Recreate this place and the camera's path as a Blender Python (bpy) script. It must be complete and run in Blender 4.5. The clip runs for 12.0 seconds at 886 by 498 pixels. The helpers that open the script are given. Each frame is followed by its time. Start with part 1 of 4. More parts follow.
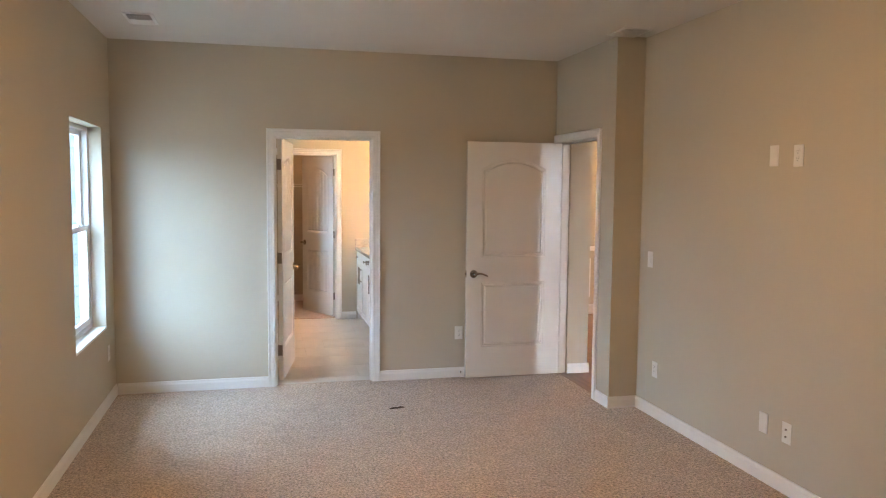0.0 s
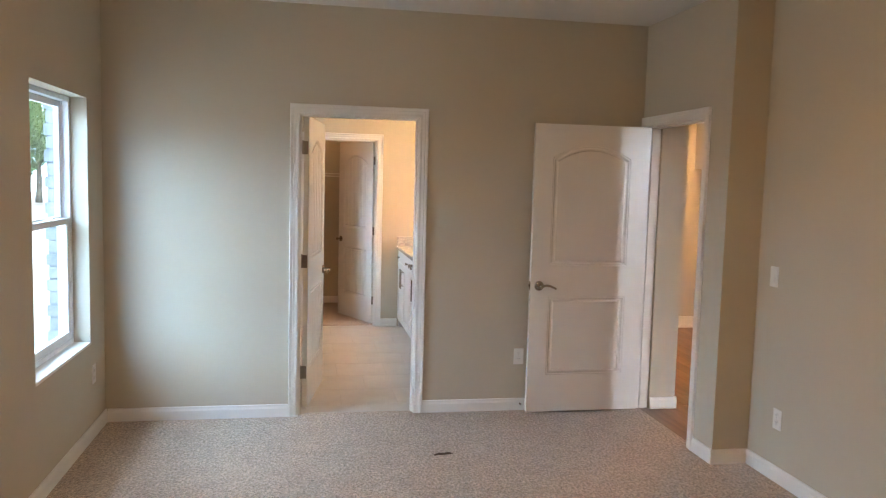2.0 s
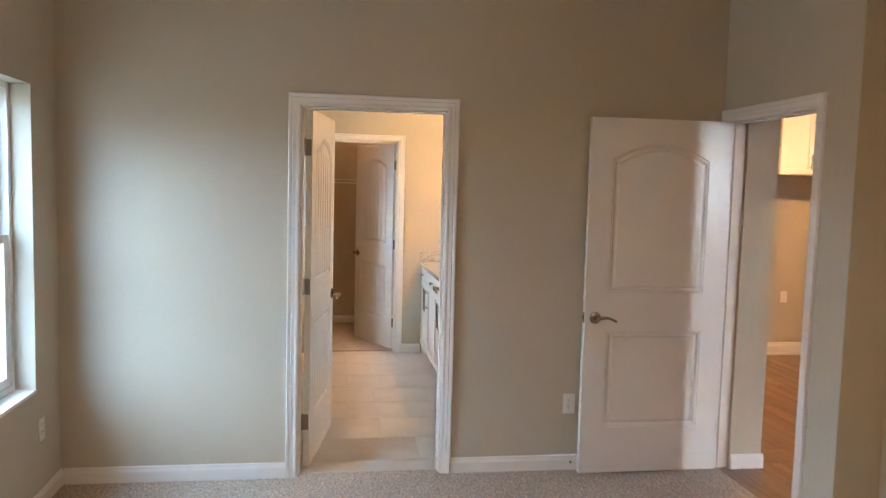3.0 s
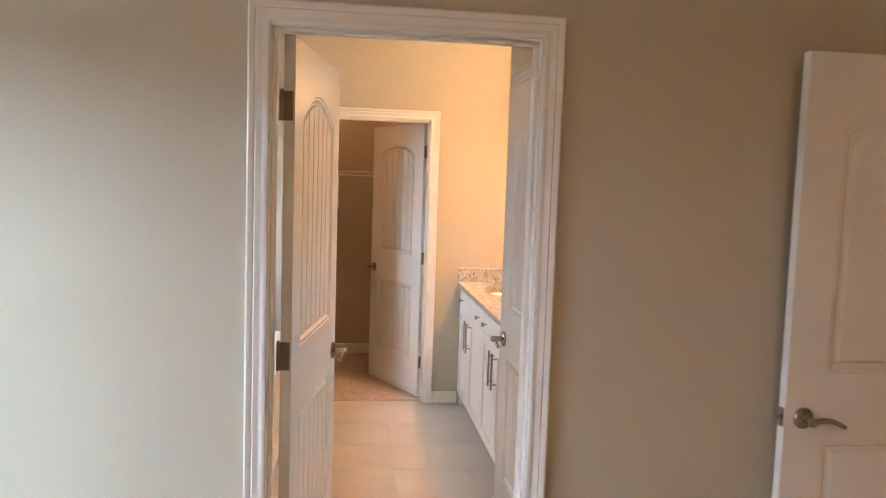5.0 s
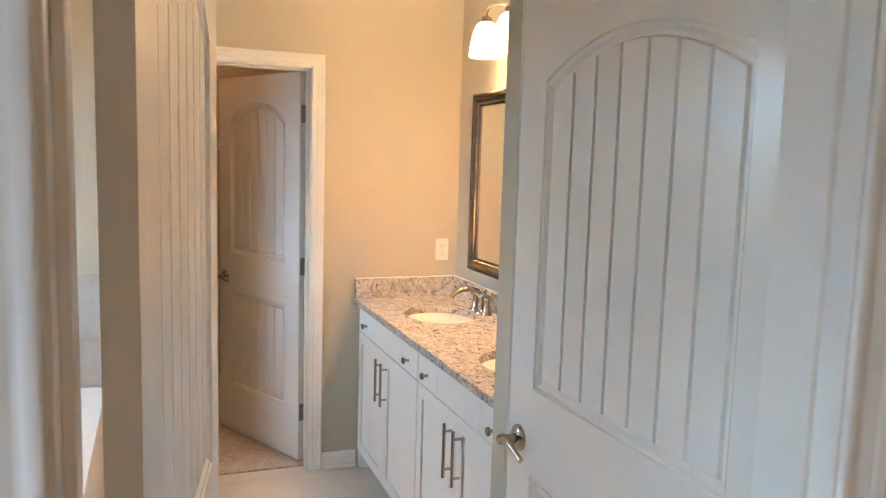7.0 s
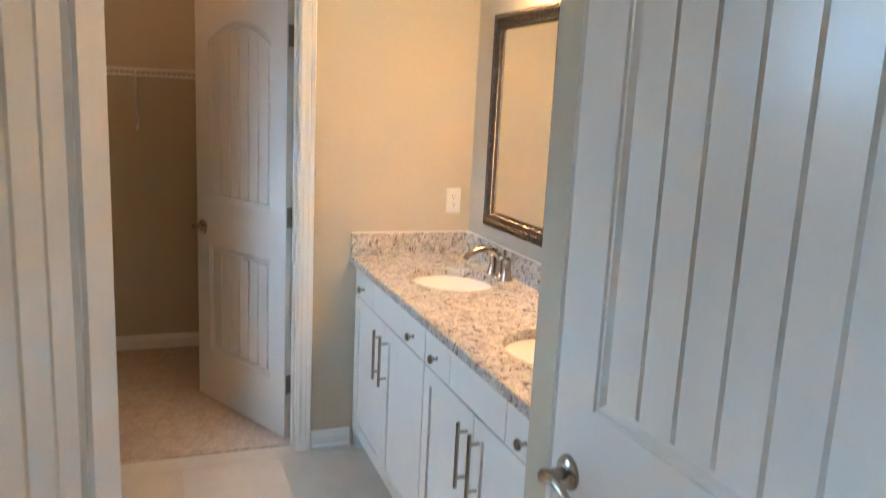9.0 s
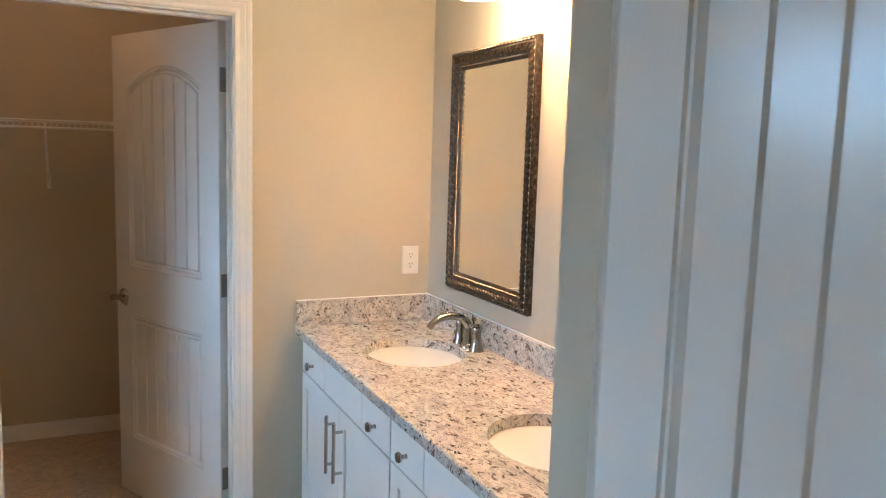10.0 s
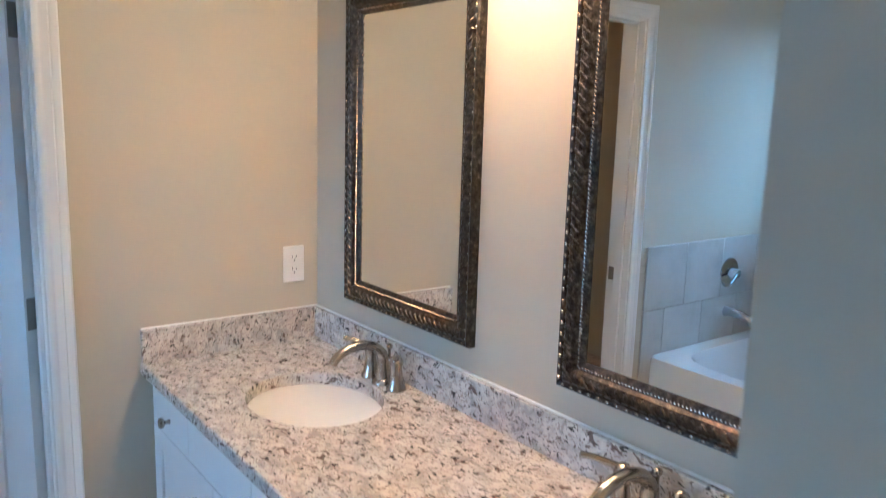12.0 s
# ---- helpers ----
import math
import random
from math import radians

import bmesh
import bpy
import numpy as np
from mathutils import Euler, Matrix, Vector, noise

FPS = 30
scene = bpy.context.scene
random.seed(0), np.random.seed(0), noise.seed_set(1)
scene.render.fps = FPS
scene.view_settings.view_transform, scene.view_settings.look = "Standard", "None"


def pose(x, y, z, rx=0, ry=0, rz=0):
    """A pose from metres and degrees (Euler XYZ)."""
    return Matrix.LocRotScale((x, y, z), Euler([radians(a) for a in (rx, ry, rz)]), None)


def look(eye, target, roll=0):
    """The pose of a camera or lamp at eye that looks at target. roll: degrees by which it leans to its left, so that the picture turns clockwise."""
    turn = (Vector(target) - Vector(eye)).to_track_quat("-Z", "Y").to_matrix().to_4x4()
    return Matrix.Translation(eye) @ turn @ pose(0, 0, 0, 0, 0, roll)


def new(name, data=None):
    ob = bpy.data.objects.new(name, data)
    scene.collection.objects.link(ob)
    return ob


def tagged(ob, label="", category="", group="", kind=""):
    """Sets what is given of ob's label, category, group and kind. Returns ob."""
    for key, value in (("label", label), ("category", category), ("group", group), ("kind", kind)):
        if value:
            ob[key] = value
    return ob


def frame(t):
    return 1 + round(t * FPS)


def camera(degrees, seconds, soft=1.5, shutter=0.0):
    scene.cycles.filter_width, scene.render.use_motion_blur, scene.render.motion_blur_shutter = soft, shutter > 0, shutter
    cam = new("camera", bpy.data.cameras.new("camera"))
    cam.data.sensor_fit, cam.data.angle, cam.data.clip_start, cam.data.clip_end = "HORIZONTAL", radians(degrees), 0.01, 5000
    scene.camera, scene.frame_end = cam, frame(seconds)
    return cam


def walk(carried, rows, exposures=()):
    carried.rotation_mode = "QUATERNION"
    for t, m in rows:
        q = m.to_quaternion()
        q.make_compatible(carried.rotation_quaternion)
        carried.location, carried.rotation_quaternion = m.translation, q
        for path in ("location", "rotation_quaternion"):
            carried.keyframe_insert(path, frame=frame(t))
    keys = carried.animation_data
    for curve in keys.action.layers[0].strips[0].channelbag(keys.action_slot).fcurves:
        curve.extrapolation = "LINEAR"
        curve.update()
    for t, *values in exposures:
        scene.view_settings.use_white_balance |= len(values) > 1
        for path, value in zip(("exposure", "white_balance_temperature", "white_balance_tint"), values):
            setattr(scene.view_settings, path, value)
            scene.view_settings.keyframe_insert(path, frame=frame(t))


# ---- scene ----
cam = camera(60.8, 12.0, soft=1.1, shutter=0.4)
PATH = [
    (0, (0.178, 0.583, 1.643), (0.647, 2.521, 1.483), 0.5),
    (0.5, (0.187, 0.624, 1.651), (0.63, 2.567, 1.49), 0.4),
    (1, (0.212, 0.891, 1.633), (0.613, 2.844, 1.473), 0.6),
    (1.5, (0.219, 1.271, 1.639), (0.607, 3.225, 1.47), 0.8),
    (2, (0.339, 1.732, 1.63), (0.696, 3.692, 1.45), 1.5),
    (2.5, (0.39, 2.21, 1.617), (0.713, 4.176, 1.439), 1.9),
    (3, (0.461, 2.712, 1.629), (0.755, 4.684, 1.466), 1.5),
    (3.2, (0.504, 2.907, 1.6), (0.779, 4.883, 1.456), 1.6),
    (4.8, (0.529, 4.458, 1.62), (0.777, 6.435, 1.447), 1.8),
    (5, (0.519, 4.621, 1.61), (0.772, 6.597, 1.436), 1.9),
    (5.5, (0.456, 5.064, 1.621), (0.82, 7.023, 1.443), 1.7),
    (6, (0.453, 5.489, 1.607), (0.909, 7.429, 1.438), 1.5),
    (6.5, (0.41, 5.897, 1.624), (0.951, 7.813, 1.437), 1.3),
    (7, (0.367, 6.259, 1.618), (1.079, 8.113, 1.385), 1.7),
    (7.2, (0.393, 6.351, 1.613), (1.129, 8.191, 1.341), 1.7),
    (8.8, (0.515, 6.787, 1.561), (1.215, 8.604, 1.107), 2.6),
    (9, (0.527, 6.807, 1.581), (1.234, 8.639, 1.202), 2.8),
    (9.5, (0.552, 6.97, 1.588), (1.306, 8.804, 1.327), 3.1),
    (10, (0.598, 7.18, 1.574), (1.453, 8.971, 1.328), 1.7),
    (10.5, (0.676, 7.382, 1.552), (1.568, 9.141, 1.218), 1.0),
    (11, (0.754, 7.566, 1.578), (1.678, 9.268, 1.079), 0.8),
    (11.5, (0.795, 7.732, 1.583), (1.858, 9.361, 1.118), 1.4),
    (12, (0.752, 7.859, 1.615), (1.946, 9.422, 1.272), 1.7),
]
# seconds, stops, kelvin, tint
EXPOSURES = [(0, 0.58, 7050, 15), (3.2, 0.36, 7250, 16), (5.0, 0.40, 8250, 24), (6.2, 0.36, 7900, 20), (7.2, 0.18, 7100, 13), (9.5, 0.06, 6250, 8), (10.5, -0.04, 5700, 6), (11.2, -0.09, 5350, 5), (12, -0.31, 4950, 4)]
walk(cam, [(t, look(eye, target, roll)) for t, eye, target, roll in PATH], EXPOSURES)

# ---- world, sun and sky ----
world = bpy.data.worlds.new("world")
scene.world = world
world.use_nodes = True
sky = world.node_tree.nodes.new("ShaderNodeTexSky")
sky.sky_type, sky.sun_disc = "NISHITA", False
sky.sun_elevation, sky.sun_rotation = radians(51), radians(98.5)
wbg = world.node_tree.nodes["Background"]
wbg.inputs["Strength"].default_value = 0.15
world.node_tree.links.new(sky.outputs["Color"], wbg.inputs["Color"])

sun_data = bpy.data.lights.new("sun", "SUN")
sun_data.energy, sun_data.angle, sun_data.color = 4.5, radians(0.6), (1.0, 0.95, 0.88)
sun = new("sun", sun_data)
sun.matrix_world = look((20, -3, 25), (0, 0, 0))

# strengths of the light sources, seen and added
SOUTH_GLOW = 55.0   # unseen panel that lights the hall window from the south
SKY_GLOW = 7.0     # bright hazy sky in the distance
WEST_GLOW = 16.5    # unseen panel standing in for sky at the west windows
SHADE_GLOW = 31.0   # lit glass lamp shades over the vanity
BULB_GLOW = 200.0   # the bulbs in them
ROOM_GLOW = 88.0    # unseen ceiling light that fills the bedroom
CLOSET_GLOW = 44.0   # ceiling light of the walk-in closet
HALL_GLOW = 165.0    # unseen ceiling light added to warm the hall

# ---- materials ----
def nodes_of(name):
    m = bpy.data.materials.new(name)
    m.use_nodes = True
    nt = m.node_tree
    return m, nt, nt.nodes["Principled BSDF"]


def nd(nt, kind, **sets):
    n = nt.nodes.new(kind)
    for k, v in sets.items():
        n.inputs[k.replace("_", " ")].default_value = v
    return n


def coords(nt):
    g = nt.nodes.new("ShaderNodeNewGeometry")
    return g.outputs["Position"]


def ramp(nt, fac, stops):
    r = nt.nodes.new("ShaderNodeValToRGB")
    while len(r.color_ramp.elements) < len(stops):
        r.color_ramp.elements.new(0.5)
    for e, (p, c) in zip(r.color_ramp.elements, stops):
        e.position, e.color = p, (*c, 1)
    nt.links.new(fac, r.inputs["Fac"])
    return r.outputs["Color"]


def mixc(nt, fac, a, b, mode="MIX"):
    m = nt.nodes.new("ShaderNodeMix")
    m.data_type, m.blend_type = "RGBA", mode
    for sock, v in ((0, fac), (6, a), (7, b)):
        if isinstance(v, bpy.types.NodeSocket):
            nt.links.new(v, m.inputs[sock])
        elif sock == 0:
            m.inputs[0].default_value = v
        else:
            m.inputs[sock].default_value = (*v, 1)
    return m.outputs[2]


def bump(nt, bsdf, height, strength, dist):
    b = nt.nodes.new("ShaderNodeBump")
    b.inputs["Strength"].default_value, b.inputs["Distance"].default_value = strength, dist
    nt.links.new(height, b.inputs["Height"])
    nt.links.new(b.outputs["Normal"], bsdf.inputs["Normal"])


def paint(name, base, rough=0.6, grain=140.0, relief=0.25, dist=0.001, vary=0.06, large=1.3, spec=0.5):
    """Painted surface: large faint blotches, fine roller texture in relief."""
    m, nt, b = nodes_of(name)
    p = coords(nt)
    big = nd(nt, "ShaderNodeTexNoise", Scale=large, Detail=3.0)
    fine = nd(nt, "ShaderNodeTexNoise", Scale=grain, Detail=3.0)
    for n in (big, fine):
        nt.links.new(p, n.inputs["Vector"])
    dark = tuple(c * (1 - vary) for c in base)
    light = tuple(min(1, c * (1 + vary)) for c in base)
    col = ramp(nt, big.outputs["Fac"], [(0.3, dark), (0.7, light)])
    nt.links.new(col, b.inputs["Base Color"])
    b.inputs["Roughness"].default_value = rough
    b.inputs["Specular IOR Level"].default_value = spec
    bump(nt, b, fine.outputs["Fac"], relief, dist)
    return m


def metal(name, base, rough, vary=0.08):
    m, nt, b = nodes_of(name)
    n = nd(nt, "ShaderNodeTexNoise", Scale=60.0, Detail=3.0)
    nt.links.new(coords(nt), n.inputs["Vector"])
    nt.links.new(ramp(nt, n.outputs["Fac"], [(0.3, tuple(c * (1 - vary) for c in base)), (0.7, base)]), b.inputs["Base Color"])
    b.inputs["Metallic"].default_value = 1.0
    r = nd(nt, "ShaderNodeMapRange", To_Min=rough * 0.8, To_Max=rough * 1.25)
    nt.links.new(n.outputs["Fac"], r.inputs["Value"])
    nt.links.new(r.outputs["Result"], b.inputs["Roughness"])
    return m


def glow(name, colour, strength):
    m, nt, b = nodes_of(name)
    b.inputs["Base Color"].default_value = (*colour, 1)
    b.inputs["Emission Color"].default_value = (*colour, 1)
    b.inputs["Emission Strength"].default_value = strength
    return m


WALL = paint("greige_wall_paint", (0.54, 0.482, 0.38), 0.75, 180, 0.22, 0.001, 0.04, 0.9, 0.3)
CEIL = paint("ceiling_paint", (0.72, 0.69, 0.64), 0.85, 90, 0.3, 0.0015, 0.03, 0.8, 0.2)
TRIM = paint("white_trim_paint", (0.80, 0.78, 0.745), 0.38, 60, 0.03, 0.0004, 0.03, 2.5)
DOOR = paint("white_door_paint", (0.79, 0.765, 0.725), 0.22, 90, 0.05, 0.0005, 0.03, 2.0)
CABINET = paint("white_cabinet_paint", (0.80, 0.785, 0.755), 0.36, 80, 0.05, 0.0005, 0.02, 3.0)
VINYL = paint("white_window_vinyl", (0.82, 0.83, 0.84), 0.35, 60, 0.03, 0.0004, 0.02, 3.0)
PLASTIC = paint("white_plastic", (0.80, 0.78, 0.74), 0.32, 40, 0.02, 0.0003, 0.02, 5.0)
# near-black in place of the shade inside outlet slots and vents
DARK = paint("slot_and_duct_shade", (0.02, 0.018, 0.016), 0.6)
PORCELAIN = paint("white_porcelain", (0.86, 0.845, 0.82), 0.08, 20, 0.01, 0.0003, 0.015, 3.0)
TUBW = paint("white_tub_acrylic", (0.84, 0.845, 0.85), 0.12, 20, 0.01, 0.0003, 0.015, 3.0)
NICKEL = metal("satin_nickel", (0.46, 0.41, 0.36), 0.22)
BRONZE = metal("dull_hinge_metal", (0.30, 0.26, 0.22), 0.42)
CHROME = metal("chrome", (0.55, 0.55, 0.56), 0.1)
WIRE = paint("white_coated_wire", (0.78, 0.76, 0.72), 0.4)
GLOWSKY = glow("hazy_bright_sky", (0.50, 0.72, 1.0), SKY_GLOW)
GLOWWEST = glow("west_glow_panel", (0.46, 0.70, 1.0), WEST_GLOW)
GLOWSOUTH = glow("south_glow_panel", (0.66, 0.80, 1.0), SOUTH_GLOW)
LAMP = glow("lit_white_glass", (1.0, 0.73, 0.45), SHADE_GLOW)
BULB = glow("lit_bulb", (1.0, 0.73, 0.45), BULB_GLOW)
ROOMLAMP = glow("lit_bedroom_bowl", (1.0, 0.70, 0.43), ROOM_GLOW)
CLOSETLAMP = glow("lit_closet_bowl", (1.0, 0.53, 0.26), CLOSET_GLOW)
HALLLAMP = glow("added_hall_lamp", (1.0, 0.60, 0.30), HALL_GLOW)


def make_glass():
    m, nt, b = nodes_of("window_glass")
    nt.nodes.remove(b)
    out = nt.nodes["Material Output"]
    t = nt.nodes.new("ShaderNodeBsdfTransparent")
    t.inputs["Color"].default_value = (0.93, 0.97, 0.96, 1)
    g = nt.nodes.new("ShaderNodeBsdfGlossy")
    g.inputs["Roughness"].default_value = 0.02
    lw = nd(nt, "ShaderNodeLayerWeight", Blend=0.3)
    f = nd(nt, "ShaderNodeMapRange", From_Min=0.0, From_Max=1.0, To_Min=0.01, To_Max=0.22)
    nt.links.new(lw.outputs["Facing"], f.inputs["Value"])
    mx = nt.nodes.new("ShaderNodeMixShader")
    nt.links.new(f.outputs[0], mx.inputs[0])
    nt.links.new(t.outputs[0], mx.inputs[1])
    nt.links.new(g.outputs[0], mx.inputs[2])
    nt.links.new(mx.outputs[0], out.inputs["Surface"])
    return m


GLASS = make_glass()
MIRROR = metal("mirror_silver", (0.86, 0.87, 0.86), 0.006, 0.0)


def make_carpet(name, base, low=0.5, high=1.4):
    m, nt, b = nodes_of(name)
    p = coords(nt)
    tuft = nd(nt, "ShaderNodeTexVoronoi", Scale=190.0, Randomness=1.0)
    clump = nd(nt, "ShaderNodeTexNoise", Scale=66.0, Detail=4.0, Roughness=0.8)
    big = nd(nt, "ShaderNodeTexNoise", Scale=4.5, Detail=6.0, Roughness=0.7)
    for n in (tuft, clump, big):
        nt.links.new(p, n.inputs["Vector"])
    c1 = ramp(nt, clump.outputs["Fac"], [(0.36, tuple(v * low for v in base)), (0.5, base), (0.64, tuple(min(1, v * high) for v in base))])
    c2 = ramp(nt, big.outputs["Fac"], [(0.38, (0.9, 0.895, 0.89)), (0.62, (1.0, 1.0, 1.0))])
    lay = nd(nt, "ShaderNodeTexNoise", Scale=17.0, Detail=5.0, Roughness=0.75, Distortion=1.2)
    nt.links.new(p, lay.inputs["Vector"])
    c3 = ramp(nt, lay.outputs["Fac"], [(0.36, (0.78, 0.77, 0.76)), (0.60, (1.0, 1.0, 1.0))])
    c2 = mixc(nt, 1.0, c2, c3, "MULTIPLY")
    nt.links.new(mixc(nt, 1.0, c1, c2, "MULTIPLY"), b.inputs["Base Color"])
    b.inputs["Roughness"].default_value = 0.95
    b.inputs["Specular IOR Level"].default_value = 0.1
    b.inputs["Sheen Weight"].default_value = 0.25
    h = nt.nodes.new("ShaderNodeMath")
    h.operation = "ADD"
    nt.links.new(tuft.outputs["Distance"], h.inputs[0])
    nt.links.new(clump.outputs["Fac"], h.inputs[1])
    bump(nt, b, h.outputs[0], 0.6, 0.008)
    return m


CARPET = make_carpet("beige_cut_pile_carpet", (0.55, 0.435, 0.345), 0.36, 1.55)
# the same carpet, lightened and smoothed in colour for the closet's lighting
CLOSET_CARPET = make_carpet("beige_carpet_closet_lit", (0.60, 0.475, 0.38), 0.74, 1.18)


def make_granite():
    m, nt, b = nodes_of("speckled_granite")
    p = coords(nt)
    warp = nd(nt, "ShaderNodeTexNoise", Scale=30.0, Detail=4.0)
    nt.links.new(p, warp.inputs["Vector"])
    add = nt.nodes.new("ShaderNodeVectorMath")
    add.operation = "MULTIPLY_ADD"
    add.inputs[1].default_value = (0.02, 0.02, 0.02)
    nt.links.new(warp.outputs["Color"], add.inputs[0])
    nt.links.new(p, add.inputs[2])
    mp = nd(nt, "ShaderNodeMapping")
    mp.inputs["Rotation"].default_value = (0.0, 0.0, radians(35))
    mp.inputs["Scale"].default_value = (1.25, 0.7, 1.0)
    nt.links.new(add.outputs[0], mp.inputs["Vector"])
    q = mp.outputs[0]

    def cells(scale, lo, hi):
        v = nd(nt, "ShaderNodeTexVoronoi", Scale=scale)
        nt.links.new(q, v.inputs["Vector"])
        s = nt.nodes.new("ShaderNodeSeparateColor")
        nt.links.new(v.outputs["Color"], s.inputs[0])
        return ramp(nt, s.outputs[0], [(lo, (0, 0, 0)), (hi, (1, 1, 1))])
    def flakes(scale, lo, hi, shift, rough=0.6):
        """Ragged mineral flakes: a distorted noise cut at a level."""
        off = nt.nodes.new("ShaderNodeVectorMath")
        off.operation = "ADD"
        off.inputs[1].default_value = (shift, shift * 0.7, shift * 1.3)
        nt.links.new(q, off.inputs[0])
        f = nd(nt, "ShaderNodeTexNoise", Scale=scale, Detail=4.0, Roughness=rough, Distortion=0.8)
        nt.links.new(off.outputs[0], f.inputs["Vector"])
        return ramp(nt, f.outputs["Fac"], [(lo, (0, 0, 0)), (hi, (1, 1, 1))])
    n = nd(nt, "ShaderNodeTexNoise", Scale=22.0, Detail=6.0, Roughness=0.75, Distortion=0.6)
    nt.links.new(q, n.inputs["Vector"])
    col = ramp(nt, n.outputs["Fac"], [(0.36, (0.42, 0.385, 0.355)), (0.48, (0.57, 0.525, 0.475)), (0.60, (0.68, 0.635, 0.575))])
    col = mixc(nt, flakes(30.0, 0.55, 0.62, 3.1), col, (0.40, 0.37, 0.345))
    col = mixc(nt, cells(210.0, 0.86, 0.90), col, (0.42, 0.36, 0.32))
    col = mixc(nt, flakes(46.0, 0.605, 0.63, 7.7), col, (0.17, 0.125, 0.105))
    col = mixc(nt, flakes(60.0, 0.625, 0.645, 12.9, 0.5), col, (0.065, 0.058, 0.056))
    col = mixc(nt, cells(300.0, 0.955, 0.965), col, (0.20, 0.17, 0.155))
    nt.links.new(col, b.inputs["Base Color"])
    b.inputs["Roughness"].default_value = 0.16
    return m


GRANITE = make_granite()


def make_varied(name, stops, scale, rough, relief=0.1, dist=0.002, rnd=0.25, stretch=(1, 1, 1)):
    """Pieces that differ from one to the next by Object Info's Random."""
    m, nt, b = nodes_of(name)
    mp = nd(nt, "ShaderNodeMapping")
    mp.inputs["Scale"].default_value = stretch
    nt.links.new(coords(nt), mp.inputs["Vector"])
    oi = nt.nodes.new("ShaderNodeObjectInfo")
    off = nt.nodes.new("ShaderNodeVectorMath")
    off.operation = "MULTIPLY_ADD"
    off.inputs[1].default_value = (7.0, 5.0, 3.0)
    nt.links.new(oi.outputs["Random"], off.inputs[0])
    nt.links.new(mp.outputs[0], off.inputs[2])
    n = nd(nt, "ShaderNodeTexNoise", Scale=scale, Detail=5.0, Roughness=0.65)
    nt.links.new(off.outputs[0], n.inputs["Vector"])
    col = ramp(nt, n.outputs["Fac"], stops)
    shade = nd(nt, "ShaderNodeMapRange", To_Min=1 - rnd, To_Max=1.0)
    nt.links.new(oi.outputs["Random"], shade.inputs["Value"])
    nt.links.new(mixc(nt, 1.0, col, shade.outputs[0], "MULTIPLY"), b.inputs["Base Color"])
    b.inputs["Roughness"].default_value = rough
    bump(nt, b, n.outputs["Fac"], relief, dist)
    return m


TILE = make_varied("beige_stone_floor_tile", [(0.3, (0.52, 0.46, 0.395)), (0.5, (0.57, 0.51, 0.445)), (0.7, (0.62, 0.56, 0.49))], 3.5, 0.32, 0.08, 0.002, 0.05)
WALLTILE = make_varied("grey_wall_tile", [(0.3, (0.44, 0.42, 0.39)), (0.5, (0.54, 0.52, 0.49)), (0.7, (0.60, 0.58, 0.55))], 4.0, 0.3, 0.06, 0.002, 0.08)
FLOORGROUT = paint("pale_floor_grout", (0.555, 0.497, 0.433), 0.9, 300, 0.4, 0.001)
GROUT = paint("sandy_grout", (0.49, 0.425, 0.36), 0.9, 300, 0.4, 0.001)
PLANKWOOD = make_varied("brown_wood_plank", [(0.3, (0.17, 0.085, 0.045)), (0.5, (0.26, 0.14, 0.08)), (0.7, (0.34, 0.20, 0.12))], 6.0, 0.3, 0.12, 0.001, 0.3, (2.5, 0.25, 1))
BRICK = make_varied("grey_brick", [(0.3, (0.15, 0.155, 0.16)), (0.5, (0.19, 0.195, 0.20)), (0.7, (0.23, 0.23, 0.23))], 14.0, 0.85, 0.5, 0.004, 0.2)
MORTAR = paint("grey_mortar", (0.085, 0.085, 0.085), 0.95, 120, 0.6, 0.003)
GROUNDM = paint("pale_concrete_and_soil", (0.55, 0.50, 0.43), 0.95, 30, 0.6, 0.01, 0.25, 0.4)
LEAF = make_varied("foliage", [(0.3, (0.09, 0.16, 0.05)), (0.5, (0.15, 0.25, 0.09)), (0.7, (0.21, 0.32, 0.13))], 4.0, 0.7)
BARK = paint("bark", (0.12, 0.09, 0.06), 0.9, 20, 0.8, 0.02, 0.3, 3.0)


def make_frame_metal():
    m, nt, b = nodes_of("antiqued_bronze_frame")
    n = nd(nt, "ShaderNodeTexNoise", Scale=85.0, Detail=5.0, Roughness=0.7)
    nt.links.new(coords(nt), n.inputs["Vector"])
    nt.links.new(ramp(nt, n.outputs["Fac"], [(0.35, (0.022, 0.017, 0.014)), (0.55, (0.075, 0.058, 0.046)), (0.75, (0.24, 0.19, 0.15))]), b.inputs["Base Color"])
    b.inputs["Metallic"].default_value = 0.75
    b.inputs["Roughness"].default_value = 0.34
    bump(nt, b, n.outputs["Fac"], 0.5, 0.003)
    return m


FRAMEMETAL = make_frame_metal()
BEADMETAL = metal("worn_silver_bead", (0.42, 0.36, 0.30), 0.25)
DEBRIS = paint("dry_brown_twig", (0.10, 0.06, 0.04), 0.8)


# ---- mesh helpers ----
def bm_box(bm, lo, hi, bevel=0.0):
    vs = [bm.verts.new((x, y, z)) for x in (lo[0], hi[0]) for y in (lo[1], hi[1]) for z in (lo[2], hi[2])]
    fs = [bm.faces.new([vs[i] for i in q]) for q in ((0, 1, 3, 2), (4, 6, 7, 5), (0, 4, 5, 1), (2, 3, 7, 6), (0, 2, 6, 4), (1, 5, 7, 3))]
    if bevel:
        es = {e for f in fs for e in f.edges}
        bmesh.ops.bevel(bm, geom=list(es), offset=bevel, segments=2, affect="EDGES", profile=0.5)
    return bm


def box(lo, hi, bevel=0.0):
    return bm_box(bmesh.new(), lo, hi, bevel)


